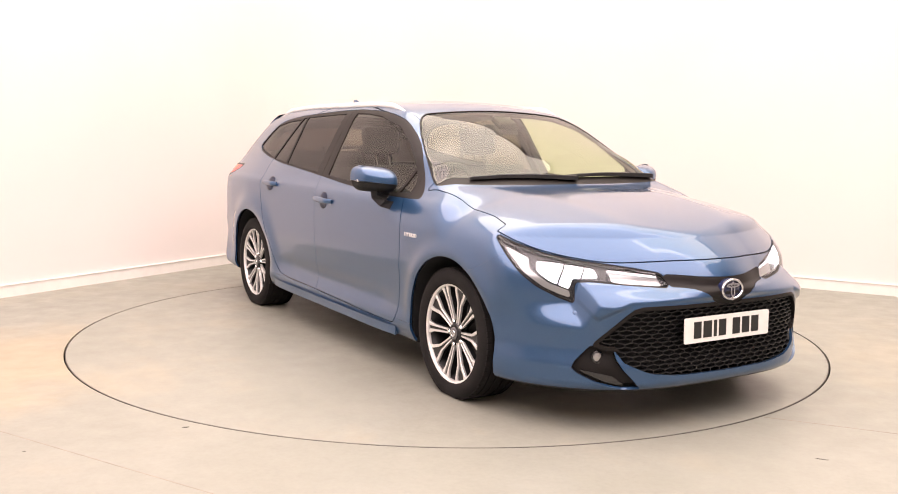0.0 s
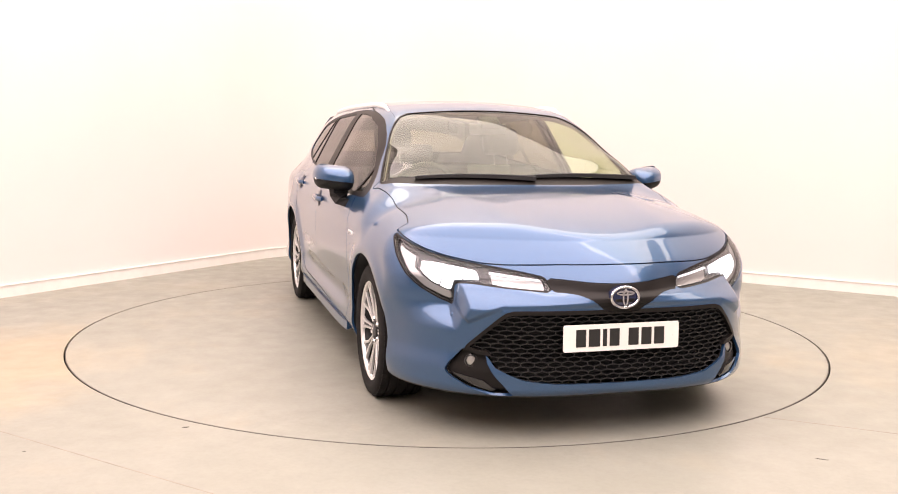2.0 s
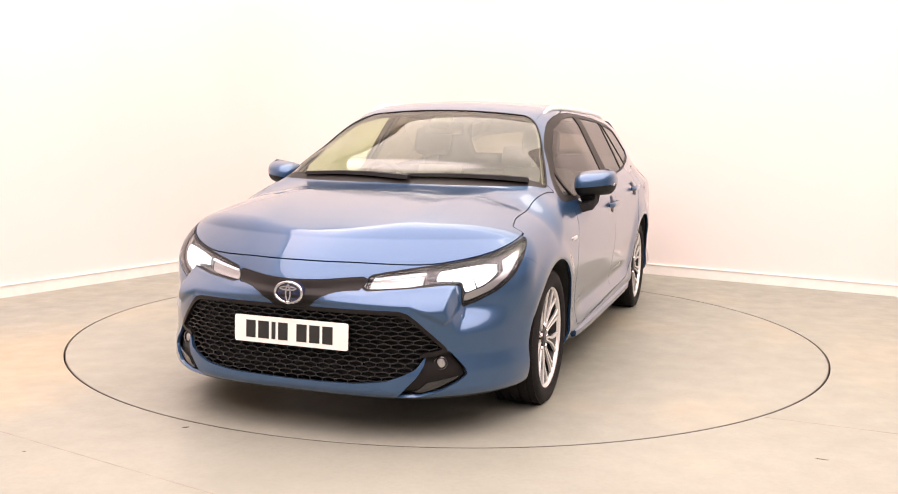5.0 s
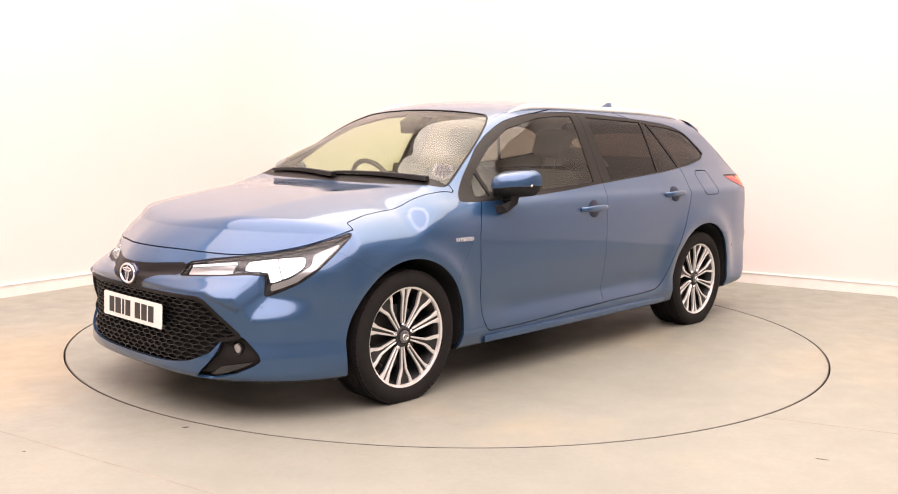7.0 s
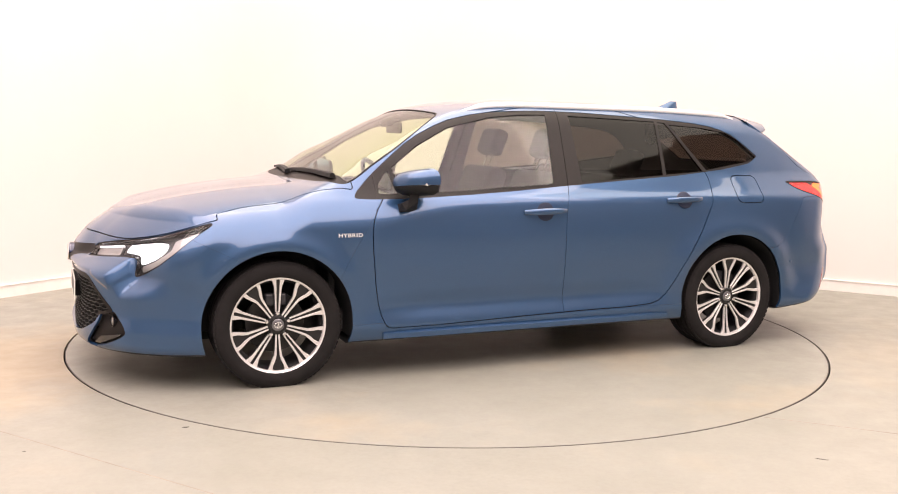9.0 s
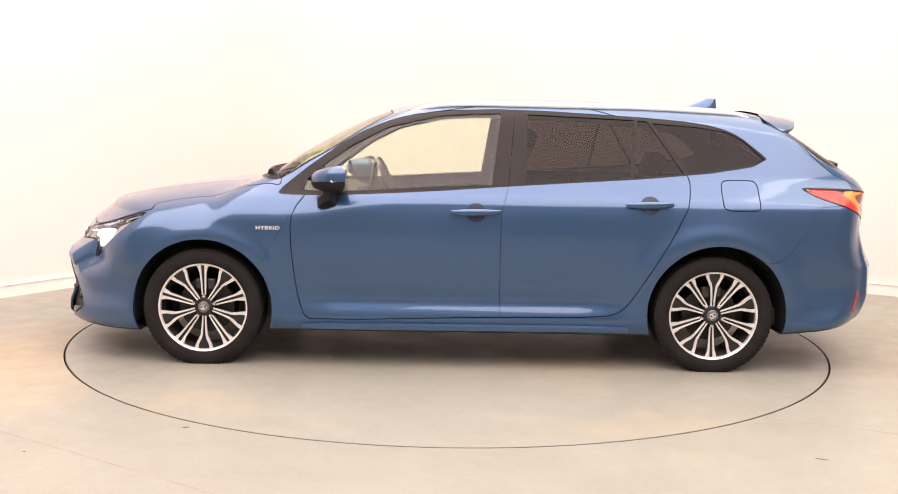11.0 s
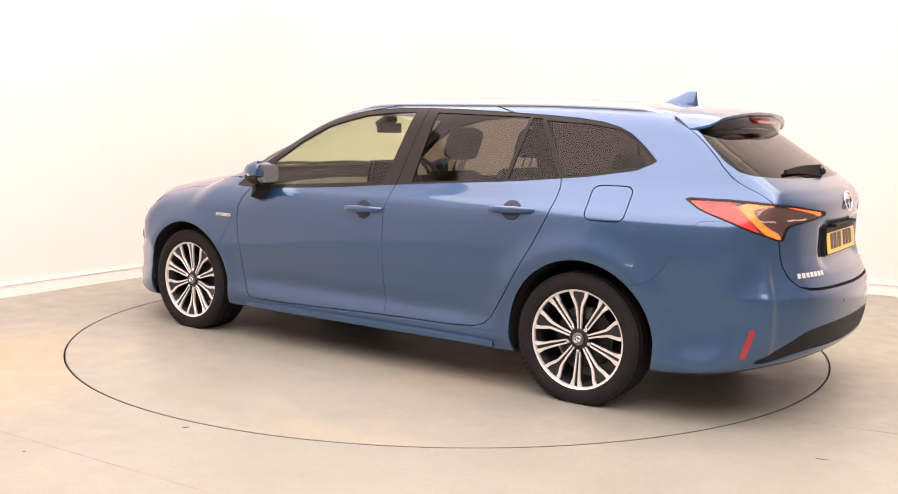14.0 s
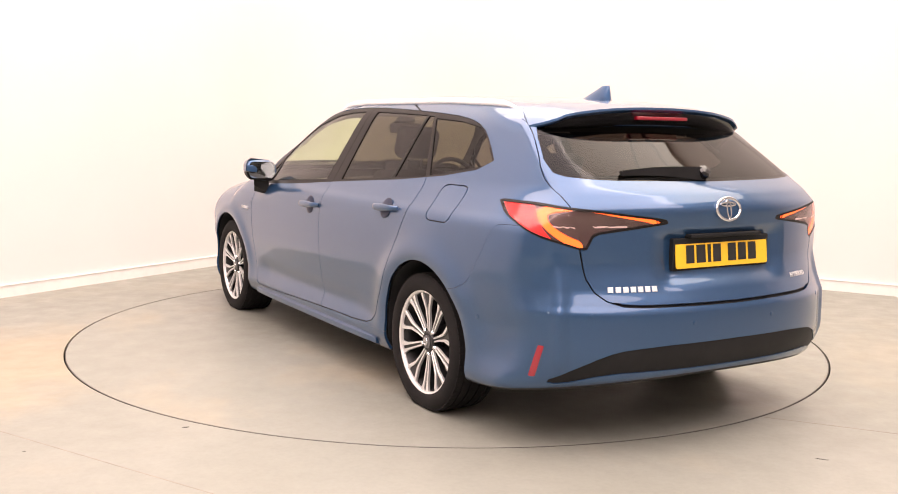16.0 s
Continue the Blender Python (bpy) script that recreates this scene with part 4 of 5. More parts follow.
# ---- wheels ----
def build_wheel(spin):
    """A wheel with its axle along z, the street side up, its tread pressed flat on the ground at -y."""
    hub = new("wheel")
    hub.parent = car
    bm = bmesh.new()
    R = WHEEL_Z + 0.011
    prof = [(0.232, -0.094), (0.238, -0.106), (0.255, -0.1130), (0.275, -0.1135), (0.297, -0.108), (0.3105, -0.094)]
    for g0 in (-0.066, -0.024, 0.024, 0.066):
        prof += [(R, g0 - 0.0055), (R - 0.007, g0 - 0.004), (R - 0.007, g0 + 0.004), (R, g0 + 0.0055)]
    prof += [(0.3105, 0.094), (0.297, 0.108), (0.275, 0.1135), (0.255, 0.1130), (0.238, 0.106), (0.232, 0.094)]
    lathe(bm, prof, 128)
    for v in bm.verts:
        v.co.y = max(v.co.y, -WHEEL_Z + 0.0005)
    part("tyre", bm, RUBBER, hub, "black road tyre with a grooved tread")
    for sdz in (-1, 1):     # shoulder blocks
        bm = bmesh.new()
        for i in range(72):
            a = 2 * math.pi * i / 72
            box(bm, (0.300, -0.0100, 0.074), (R - 0.0012, 0.0100, 0.0985), Matrix.Rotation(a, 4, "Z") @ Matrix.Diagonal((1, 1, sdz, 1)))
        for v in bm.verts:
            v.co.y = max(v.co.y, -WHEEL_Z + 0.0005)
        bmesh.ops.recalc_face_normals(bm, faces=bm.faces[:])
        tagged(part("tread_shoulder", bm, RUBBER, hub, smooth=False), kind="stuff")
    bm = bmesh.new()
    lathe(bm, [(0.235, -0.10), (0.214, -0.09), (0.207, -0.02), (0.211, 0.06), (0.2235, 0.082)], 72)
    part("rim_barrel", bm, ALLOY_DARK, hub, "dark inner barrel of the alloy wheel")
    bm = bmesh.new()
    lathe(bm, [(0.2235, 0.082), (0.2245, 0.092), (0.2265, 0.0960), (0.236, 0.1005), (0.2395, 0.098), (0.2395, 0.090)], 96)
    part("rim_lip", bm, ALLOY, hub, "machined silver rim lip")
    bm = bmesh.new()
    lathe(bm, [(0.0, 0.012), (0.055, 0.012), (0.145, 0.010), (0.148, 0.0), (0.148, -0.018), (0.0, -0.018)], 48)
    part("brake_disc", bm, plain("brake_iron", (0.045, 0.043, 0.042), 0.5, 0.5, vary=0.3), hub)
    bm = bmesh.new()
    box(bm, (-0.055, 0.085, -0.04), (0.055, 0.15, 0.045), bevel=0.012)
    part("brake_caliper", bm, HOUSING, hub)

    # spokes: five straight pairs at the nuts, five forked pairs between them
    def height(r):
        return 0.072 + 0.020 * min(1, r / 0.22) ** 1.5

    def bar(name, pts, mat, depth, lift=0.0):
        """pts: (radius, offset, half width) along one spoke bar."""
        bm = bmesh.new()
        rows = []
        for r, o, w in pts:
            h = height(r) + lift
            rows.append([bm.verts.new(c) for c in ((r, o - w, h - depth), (r, o - w, h - 0.0015), (r, o - w + 0.0012, h), (r, o + w - 0.0012, h), (r, o + w, h - 0.0015), (r, o + w, h - depth))])
        for a, b in zip(rows, rows[1:]):
            for j in range(6):
                bm.faces.new((a[j], a[(j + 1) % 6], b[(j + 1) % 6], b[j]))
        bm.faces.new(rows[0][::-1])
        bm.faces.new(rows[-1])
        bmesh.ops.recalc_face_normals(bm, faces=bm.faces[:])
        me = bpy.data.meshes.new(name)
        bm.to_mesh(me)
        bm.free()
        me.materials.append(mat)
        return me
    straight = [[(0.064, s * 0.0078, 0.0034), (0.13, s * 0.0102, 0.0044), (0.185, s * 0.0130, 0.0056), (0.208, s * 0.0172, 0.0090), (0.228, s * 0.0215, 0.0130)] for s in (1, -1)]
    forked = [[(0.040, s * 0.0066, 0.0036), (0.10, s * 0.0092, 0.0045), (0.150, s * 0.0132, 0.0056), (0.172, s * 0.0212, 0.0082), (0.200, s * 0.0345, 0.0080), (0.228, s * 0.0420, 0.0110)] for s in (1, -1)]
    faces = [bar("spoke", p, ALLOY, 0.012) for p in straight], [bar("spoke", p, ALLOY, 0.012) for p in forked]
    webs = bar("spoke_web", [(0.045, 0, 0.0105), (0.13, 0, 0.0140), (0.185, 0, 0.0180), (0.2265, 0, 0.030)], WEB, 0.026, -0.008), \
        bar("spoke_web", [(0.035, 0, 0.0098), (0.10, 0, 0.0132), (0.150, 0, 0.0180), (0.172, 0, 0.0250), (0.2265, 0, 0.048)], WEB, 0.026, -0.008)
    for i in range(10):
        turn = Matrix.Rotation(radians(36 * i + 90 + spin), 4, "Z")
        for me in faces[i % 2]:
            o = new("spoke", me)
            o.parent, o.matrix_local = hub, turn
        o = new("spoke_web", webs[i % 2])
        o.parent, o.matrix_local = hub, turn
    bm = bmesh.new()
    lathe(bm, [(0.047, 0.03), (0.050, 0.072), (0.044, 0.080), (0.036, 0.082), (0.034, 0.078), (0.0, 0.077)], 40)
    part("hub", bm, WEB, hub)
    bm = bmesh.new()
    lathe(bm, [(0.030, 0.070), (0.030, 0.085), (0.026, 0.0875), (0.0, 0.0885)], 32)
    cap = part("hub_cap", bm, plain("hub_cap_grey", (0.20, 0.20, 0.21), 0.3, 0.8), hub, "grey hub cap with an oval emblem")
    emblem(cap, Matrix.Translation((0, 0, 0.0882)) @ Matrix.Rotation(radians(180 + spin), 4, "Z"), 0.017, 0.013, 0.0028)
    for i in range(5):
        a = radians(72 * i + 90 + spin)
        bm = bmesh.new()
        lathe(bm, [(0.0075, 0.05), (0.0115, 0.06), (0.0115, 0.074), (0.0085, 0.079), (0.0, 0.080)], 6, Matrix.Translation((0.057 * math.cos(a), 0.057 * math.sin(a), 0.002)))
        part("wheel_nut", bm, CHROME, hub, smooth=False)
    return hub


def emblem(parent, m, ru, rv, t):
    """A chrome oval with a bar across and one down: plain shapes only."""
    bm = bmesh.new()
    for a, b in ((ru, rv),):
        pts = [m @ Vector((a * math.cos(k * math.pi / 16), b * math.sin(k * math.pi / 16), t)) for k in range(32)]
        nor = (m.to_3x3() @ Vector((0, 0, 1))).normalized()
        rings = []
        for i, p in enumerate(pts):
            d = (pts[(i + 1) % 32] - pts[i - 1]).normalized()
            s = d.cross(nor)
            rings.append([bm.verts.new(p + s * u + nor * v) for u, v in oval(t * 1.1, t * 0.8, 6)])
        for i in range(32):
            r, q = rings[i], rings[(i + 1) % 32]
            for j in range(6):
                bm.faces.new((r[j], r[(j + 1) % 6], q[(j + 1) % 6], q[j]))
    for (a, b), (cx, cy) in (((ru * 0.66, rv * 0.24), (0, rv * 0.42)), ((ru * 0.22, rv * 0.86), (0, -0.02 * rv))):
        pts = [(cx + a * math.cos(k * math.pi / 10), cy + b * math.sin(k * math.pi / 10)) for k in range(20)]
        ins = [(cx + (a - t * 1.3) * math.cos(k * math.pi / 10), cy + (b - t * 1.3) * math.sin(k * math.pi / 10)) for k in range(20)]
        for z0, z1 in ((0.0, t * 1.4),):
            o = [[bm.verts.new(m @ Vector((x, y, z))) for x, y in q] for q, z in ((pts, z0), (pts, z1), (ins, z1), (ins, z0))]
            for q, r in zip(o, o[1:]):
                for k in range(20):
                    bm.faces.new((q[k], q[(k + 1) % 20], r[(k + 1) % 20], r[k]))
    bmesh.ops.recalc_face_normals(bm, faces=bm.faces[:])
    return part("emblem", bm, CHROME, parent, "chrome oval emblem")


ALLOY_DARK = plain("dark_alloy", (0.010, 0.010, 0.011), 0.5, vary=0.2)
WEB = plain("black_wheel_lacquer", (0.008, 0.008, 0.009), 0.35, vary=0.2)
for wx, sd, spin in ((WHEEL_X, 1, 0), (-WHEEL_X, 1, 36), (WHEEL_X, -1, 20), (-WHEEL_X, -1, -9)):
    build_wheel(spin).matrix_local = pose(wx, sd * 0.766, WHEEL_Z, -90 * sd, 0, 0) @ Matrix.Rotation(math.pi if sd > 0 else 0.0, 4, "Z")

# wheel wells
for wx in (WHEEL_X, -WHEEL_X - 0.012):
    for sd in (1, -1):
        bm = bmesh.new()
        r = ARCH + 0.004
        rows = []
        for y in (0.90, 0.46):
            lim = meets([(wx + r * math.cos(a), 0, max(0.2, WHEEL_Z + r * math.sin(a))) for a in [math.pi * k / 32 for k in range(33)]], [(0, 1, 0)] * 33)[:, 1]
            rows.append([bm.verts.new((wx + r * math.cos(math.pi * k / 32), sd * min(y, lim[k] - 0.02), WHEEL_Z + (r * math.sin(math.pi * k / 32) if 0 < k < 32 else -0.09))) for k in range(33)])
        for k in range(32):
            bm.faces.new((rows[0][k], rows[0][k + 1], rows[1][k + 1], rows[1][k]))
        bm.faces.new(rows[1])
        bmesh.ops.recalc_face_normals(bm, faces=bm.faces[:])
        part("wheel_well", bm, SHELL, car, "dark plastic wheel arch liner")


# ---- front: grille lattice, plate, badges, lamps ----
def hexes():
    """Flattened honeycomb over the grille opening, as one moulded lattice."""
    poly = soft(HONEY, 1, 0.12)
    bm = bmesh.new()
    w, h = 0.056, 0.0225
    done = set()
    gy, gz = np.linspace(0, 0.76, 153), np.linspace(0.16, 0.56, 81)
    table = meets([(1.5, y, z) for y in gy for z in gz], [(1, 0, 0)] * (153 * 81))[:, 0].reshape(153, 81)

    def place(y, z):
        u, v = min(abs(y) / 0.005, 151.999), min(max((z - 0.16) / 0.005, 0), 79.999)
        i, j = int(u), int(v)
        u, v = u - i, v - j
        return float((table[i, j] * (1 - v) + table[i, j + 1] * v) * (1 - u) + (table[i + 1, j] * (1 - v) + table[i + 1, j + 1] * v) * u)
    cells = []
    for row in range(-1, 19):
        for col in range(-13, 14):
            y = (col + (0.5 if row % 2 else 0)) * w
            z = 0.205 + row * h * 0.82
            if abs(y) < 0.70 and 0.18 < z < 0.54:
                x = place(y, z)
                if inside(np.array([abs(y) + 2.25 - x]), np.array([z]), poly)[0] < 0.012:
                    cells.append((y, z))
    for y, z in cells:
        ring = [(y + w * 0.5, z - h * 0.27), (y + w * 0.5, z + h * 0.27), (y, z + h * 0.55), (y - w * 0.5, z + h * 0.27), (y - w * 0.5, z - h * 0.27), (y, z - h * 0.55)]
        for (ay, az), (by, bz) in zip(ring, ring[1:] + ring[:1]):
            key = tuple(sorted(((round(ay, 3), round(az, 3)), (round(by, 3), round(bz, 3)))))
            if key in done:
                continue
            done.add(key)
            pts = []
            for qy, qz in ((ay, az), (by, bz)):
                x = place(qy, qz)
                if inside(np.array([abs(qy) + 2.25 - x]), np.array([qz]), poly)[0] > 0.004:
                    break
                pts.append(Vector((x - 0.014, qy, qz)))
            if len(pts) < 2:
                continue
            d = (pts[1] - pts[0]).normalized()
            up = d.cross(Vector((1, 0, 0))).normalized() * 0.0021
            back = Vector((-0.016, 0, 0))
            va = [bm.verts.new(p) for p in (pts[0] - up, pts[0] + up, pts[0] + up + back, pts[0] - up + back)]
            vb = [bm.verts.new(p) for p in (pts[1] - up, pts[1] + up, pts[1] + up + back, pts[1] - up + back)]
            for j in range(4):
                bm.faces.new((va[j], va[(j + 1) % 4], vb[(j + 1) % 4], vb[j]))
    bmesh.ops.recalc_face_normals(bm, faces=bm.faces[:])
    return bm


grille = part("grille", hexes(), plain("grille_black", (0.008, 0.008, 0.0085), 0.42), car, "black honeycomb lower grille", smooth=False)
# backing sheet, its blackness put in as the shade of the opening
skin_mesh("grille_back", [P["honey"]], HOLE_SHADE, grille, both=True, lift=-0.055, flange=0.0)
ring, _ = P["honey"].cut(-(on_front(HONEY, 1, 0.12)(P["honey"]) + 0.017))
ring, _ = ring.cut(0.350 - ring.z)
skin_mesh("grille_surround", [ring], TRIM, grille, "gloss black grille surround", both=True, lift=0.002, flange=0.03)

PLATE_WHITE = plain("white_plate", (0.80, 0.80, 0.76), 0.35, vary=0.02, coat=0.4)
PLATE_YELLOW = plain("yellow_plate", (0.85, 0.50, 0.02), 0.35, vary=0.02, coat=0.4)
INK = plain("plate_ink", (0.015, 0.015, 0.015), 0.4)


def facing(p, n, up=Vector((0, 0, 1))):
    """A pose at p whose z is n and whose y is about up."""
    n = n.normalized()
    x = up.cross(n).normalized()
    y = n.cross(x)
    return Matrix(((x.x, y.x, n.x, p.x), (x.y, y.y, n.y, p.y), (x.z, y.z, n.z, p.z), (0, 0, 0, 1)))


def rounded(w, h, r, n=5):
    pts = []
    for cx, cy, a0 in ((w / 2 - r, h / 2 - r, 0), (-w / 2 + r, h / 2 - r, 90), (-w / 2 + r, -h / 2 + r, 180), (w / 2 - r, -h / 2 + r, 270)):
        for k in range(n):
            a = radians(a0 + 90 * k / (n - 1))
            pts.append((cx + r * math.cos(a), cy + r * math.sin(a)))
    return pts


def number_plate(m, mat, label):
    bm = bmesh.new()
    prism(bm, rounded(0.520, 0.111, 0.009), 0.004, m, 0.001)
    bmesh.ops.recalc_face_normals(bm, faces=bm.faces[:])
    plate = part("number_plate", bm, mat, car, label, smooth=False)
    # plain bars stand for the writing
    x = -0.205
    for k, wide in enumerate((0.044, 0.050, 0.018, 0.044, 0.0, 0.046, 0.046, 0.046)):
        if not wide:
            x += 0.028
            continue
        bm = bmesh.new()
        prism(bm, [(x, -0.036), (x + wide, -0.036), (x + wide, 0.036), (x, 0.036)], 0.0012, m @ Matrix.Translation((0, 0, 0.0041)))
        bmesh.ops.recalc_face_normals(bm, faces=bm.faces[:])
        part("plate_bar", bm, INK, plate, smooth=False)
        x += wide + 0.0125
    for sx in (-0.235, 0.235):
        bm = bmesh.new()
        lathe(bm, [(0.0045, 0.0), (0.0045, 0.0015), (0.0, 0.002)], 12, m @ Matrix.Translation((sx, 0, 0.0041)))
        part("plate_screw", bm, mat, plate)
    return plate


number_plate(facing(Vector((2.246, 0, 0.426)), Vector((1, 0, 0.03))), PLATE_WHITE, "white number plate with dark bars")
bm = bmesh.new()
box(bm, (2.17, -0.20, 0.385), (2.2455, 0.20, 0.465), bevel=0.004)
part("plate_holder", bm, BLACK, car, smooth=False)
number_plate(facing(Vector((-2.284, 0, 0.780)), Vector((-1, 0, 0.12))), PLATE_YELLOW, "yellow number plate with dark bars")
bm = bmesh.new()
box(bm, (-2.283, -0.27, 0.715), (-2.245, 0.27, 0.845), bevel=0.004)
part("plate_holder", bm, BLACK, car, smooth=False)
bm = bmesh.new()
box(bm, (-2.308, -0.20, 0.846), (-2.25, 0.20, 0.862), bevel=0.004)
part("plate_lamp_bar", bm, BLACK, tailgate, smooth=False)

# emblems: chrome ovals, the front one on a blue ground
p = Vector((front_x(0, 0.591) - 0.012, 0, 0.591))
bm = bmesh.new()
m = facing(p + Vector((-0.006, 0, 0)), Vector((1, 0, 0.06)))
lathe(bm, [(1.0, -0.01), (1.0, 0.012), (0.9, 0.016), (0.0, 0.018)], 40, m @ Matrix.Diagonal((0.069, 0.048, 1, 1)))
disc_front = part("emblem_disc", bm, plain("emblem_blue", (0.006, 0.012, 0.05), 0.2, coat=0.6), car, "blue oval emblem ground")
emblem(disc_front, m @ Matrix.Translation((0, 0, 0.014)), 0.061, 0.041, 0.0052)
p = Vector((rear_x(0, 0.957), 0, 0.957))
emblem(tailgate, facing(p + Vector((0.003, 0, 0)), meet((-1.4, 0, 0.957), (-1, 0, 0))[1]), 0.066, 0.045, 0.0055)


def word(text, size, m, parent, mat):
    c = bpy.data.curves.new("badge", "FONT")
    c.body, c.size, c.extrude, c.align_x, c.align_y, c.space_character = text, size, 0.0012, "CENTER", "CENTER", 1.15
    c.offset = 0.0006
    ob = bpy.data.objects.new("badge", c)
    me = bpy.data.meshes.new_from_object(ob)
    bpy.data.objects.remove(ob)
    me.materials.clear()
    me.materials.append(mat)
    o = new("badge", me)
    o.parent, o.matrix_local = parent, m @ Matrix.Diagonal((1.25, 1, 1, 1))
    return tagged(o, "raised chrome badge lettering")


BADGE = plain("badge_silver", (0.86, 0.86, 0.86), 0.3, 0.6)
for sd in (1, -1):
    p, n = meet((1.0, 0, 0.735), (0, 1, 0))
    p.y, n.y = p.y * sd, n.y * sd
    word("HYBRID", 0.026, facing(p + n * 0.002, n), car, BADGE)
p, n = meet((-1.4, -0.475, 0.66), (-1, 0, 0))
word("HYBRID", 0.028, facing(p + n * 0.002, n), tailgate, BADGE)
# the model name, as plain bars
for k in range(7):
    p, n = meet((-1.4, 0.555 - 0.030 * k, 0.656), (-1, 0, 0))
    bm = bmesh.new()
    prism(bm, [(-0.011, -0.011), (0.011, -0.011), (0.011, 0.011), (-0.011, 0.011)], 0.003, facing(p, n), 0.001)
    bmesh.ops.recalc_face_normals(bm, faces=bm.faces[:])
    part("badge_bar", bm, BADGE, tailgate, smooth=False)

# fog lamps, parking sensors
for sd in (1, -1):
    p, n = meet((1.5, 0.606, 0.322), (1, 0, 0))
    n = Vector((0.93, 0.3, 0.05))
    p.y, n.y = p.y * sd, n.y * sd
    m = facing(p - n * 0.034, n)
    bm = bmesh.new()
    lathe(bm, [(0.028, -0.01), (0.028, 0.012), (0.023, 0.014), (0.022, 0.006)], 32, m)
    fog = part("fog_lamp", bm, BLACK_GLOSS, car, "small round fog lamp")
    bm = bmesh.new()
    lathe(bm, [(0.022, 0.004), (0.018, 0.009), (0.0, 0.013)], 32, m)
    part("lens", bm, LAMP_CHROME, fog)
    for x, y, z, way in ((1.5, 0.66, 0.50, (1, 0, 0)), (-1.6, 0.64, 0.56, (-1, 0, 0)), (-1.4, 0.22, 0.52, (-1, 0, 0))):
        q, k = meet((x, y, z), way)
        q.y, k.y = q.y * sd, k.y * sd
        bm = bmesh.new()
        lathe(bm, [(0.0095, -0.004), (0.0095, 0.0012), (0.008, 0.0018), (0.0, 0.0018)], 20, facing(q, k))
        part("parking_sensor", bm, PAINT, car)
    q, k = meet((-1.80, 0, 0.50), (0, 1, 0))
    q.y, k.y = q.y * sd, k.y * sd
    bm = bmesh.new()
    lathe(bm, [(0.0095, -0.004), (0.0095, 0.0012), (0.008, 0.0018), (0.0, 0.0018)], 20, facing(q, k))
    part("parking_sensor", bm, PAINT, car)


# ---- mirrors, handles ----
def door_mirror(sd):
    root = new("door_mirror")
    root.parent = car

    def shell(name, z0, z1, mat, grow=0.0, label=""):
        """A slice of a rounded wedge: blunt towards the car's front, flat behind."""
        bm = bmesh.new()
        rows = []
        nz = 9
        for i in range(nz):
            z = z0 + (z1 - z0) * i / (nz - 1)
            t = (z - 0.992) / 0.066
            k = math.sqrt(max(0.02, 1 - abs(t) ** 2.6))
            row = []
            for j in range(28):
                a = 2 * math.pi * j / 28
                c, s = math.cos(a), math.sin(a)
                ex = math.copysign(abs(c) ** (0.75 if c > 0 else 0.35), c)
                ey = math.copysign(abs(s) ** 0.6, s)
                x = 0.635 + ex * (0.125 if c > 0 else 0.055) * k + 0.02
                y = 0.925 + ey * (0.105 + grow) * (0.55 + 0.45 * k)
                x -= 0.55 * max(0, y - 0.90) * (1 if c > 0 else 0.25)
                row.append(bm.verts.new((x, sd * y, z + 0.10 * (y - 0.92))))
            rows.append(row)
        for a, b in zip(rows, rows[1:]):
            for j in range(28):
                bm.faces.new((a[j], a[(j + 1) % 28], b[(j + 1) % 28], b[j]))
        bm.faces.new(rows[0])
        bm.faces.new(rows[-1][::-1])
        bmesh.ops.recalc_face_normals(bm, faces=bm.faces[:])
        return part(name, bm, mat, root, label)
    shell("cap", 0.978, 1.060, PAINT, label="blue mirror cap")
    shell("lower_housing", 0.928, 0.9765, BLACK, -0.004, "black lower mirror housing")
    bm = bmesh.new()
    pts = [(0.700 - 0.55 * max(0, y - 0.90) + 0.012 * math.sin(math.pi * (y - 0.90) / 0.13), sd * y, 0.972 + 0.2 * (y - 0.92)) for y in [0.90 + 0.0145 * k for k in range(9)]]
    sweep(bm, pts, oval(0.019, 0.010, 8))
    part("indicator", bm, plain("indicator_lens", (0.75, 0.72, 0.68), 0.2, coat=1.0), root, "clear indicator strip")
    bm = bmesh.new()
    prism(bm, rounded(0.165, 0.100, 0.03), 0.004, Matrix.Translation((0.5965, sd * 0.925, 0.995)) @ Matrix.Rotation(radians(-90), 4, "Y") @ Matrix.Rotation(radians(90), 4, "Z"))
    bmesh.ops.recalc_face_normals(bm, faces=bm.faces[:])
    part("mirror_glass", bm, plain("mirror_silver", (0.75, 0.8, 0.8), 0.03, 1.0), root, smooth=False)
    bm = bmesh.new()
    y0 = side_y(0.70, 0.87) - 0.01
    sweep(bm, [(0.70, sd * y0, 0.862), (0.695, sd * (y0 + 0.035), 0.875), (0.675, sd * 0.900, 0.905), (0.665, sd * 0.905, 0.945)], [(-0.045, -0.022), (0.045, -0.022), (0.045, 0.022), (-0.045, 0.022)])
    part("stalk", bm, BLACK, root, "black mirror arm", smooth=False)
    return root


for sd in (1, -1):
    door_mirror(sd)


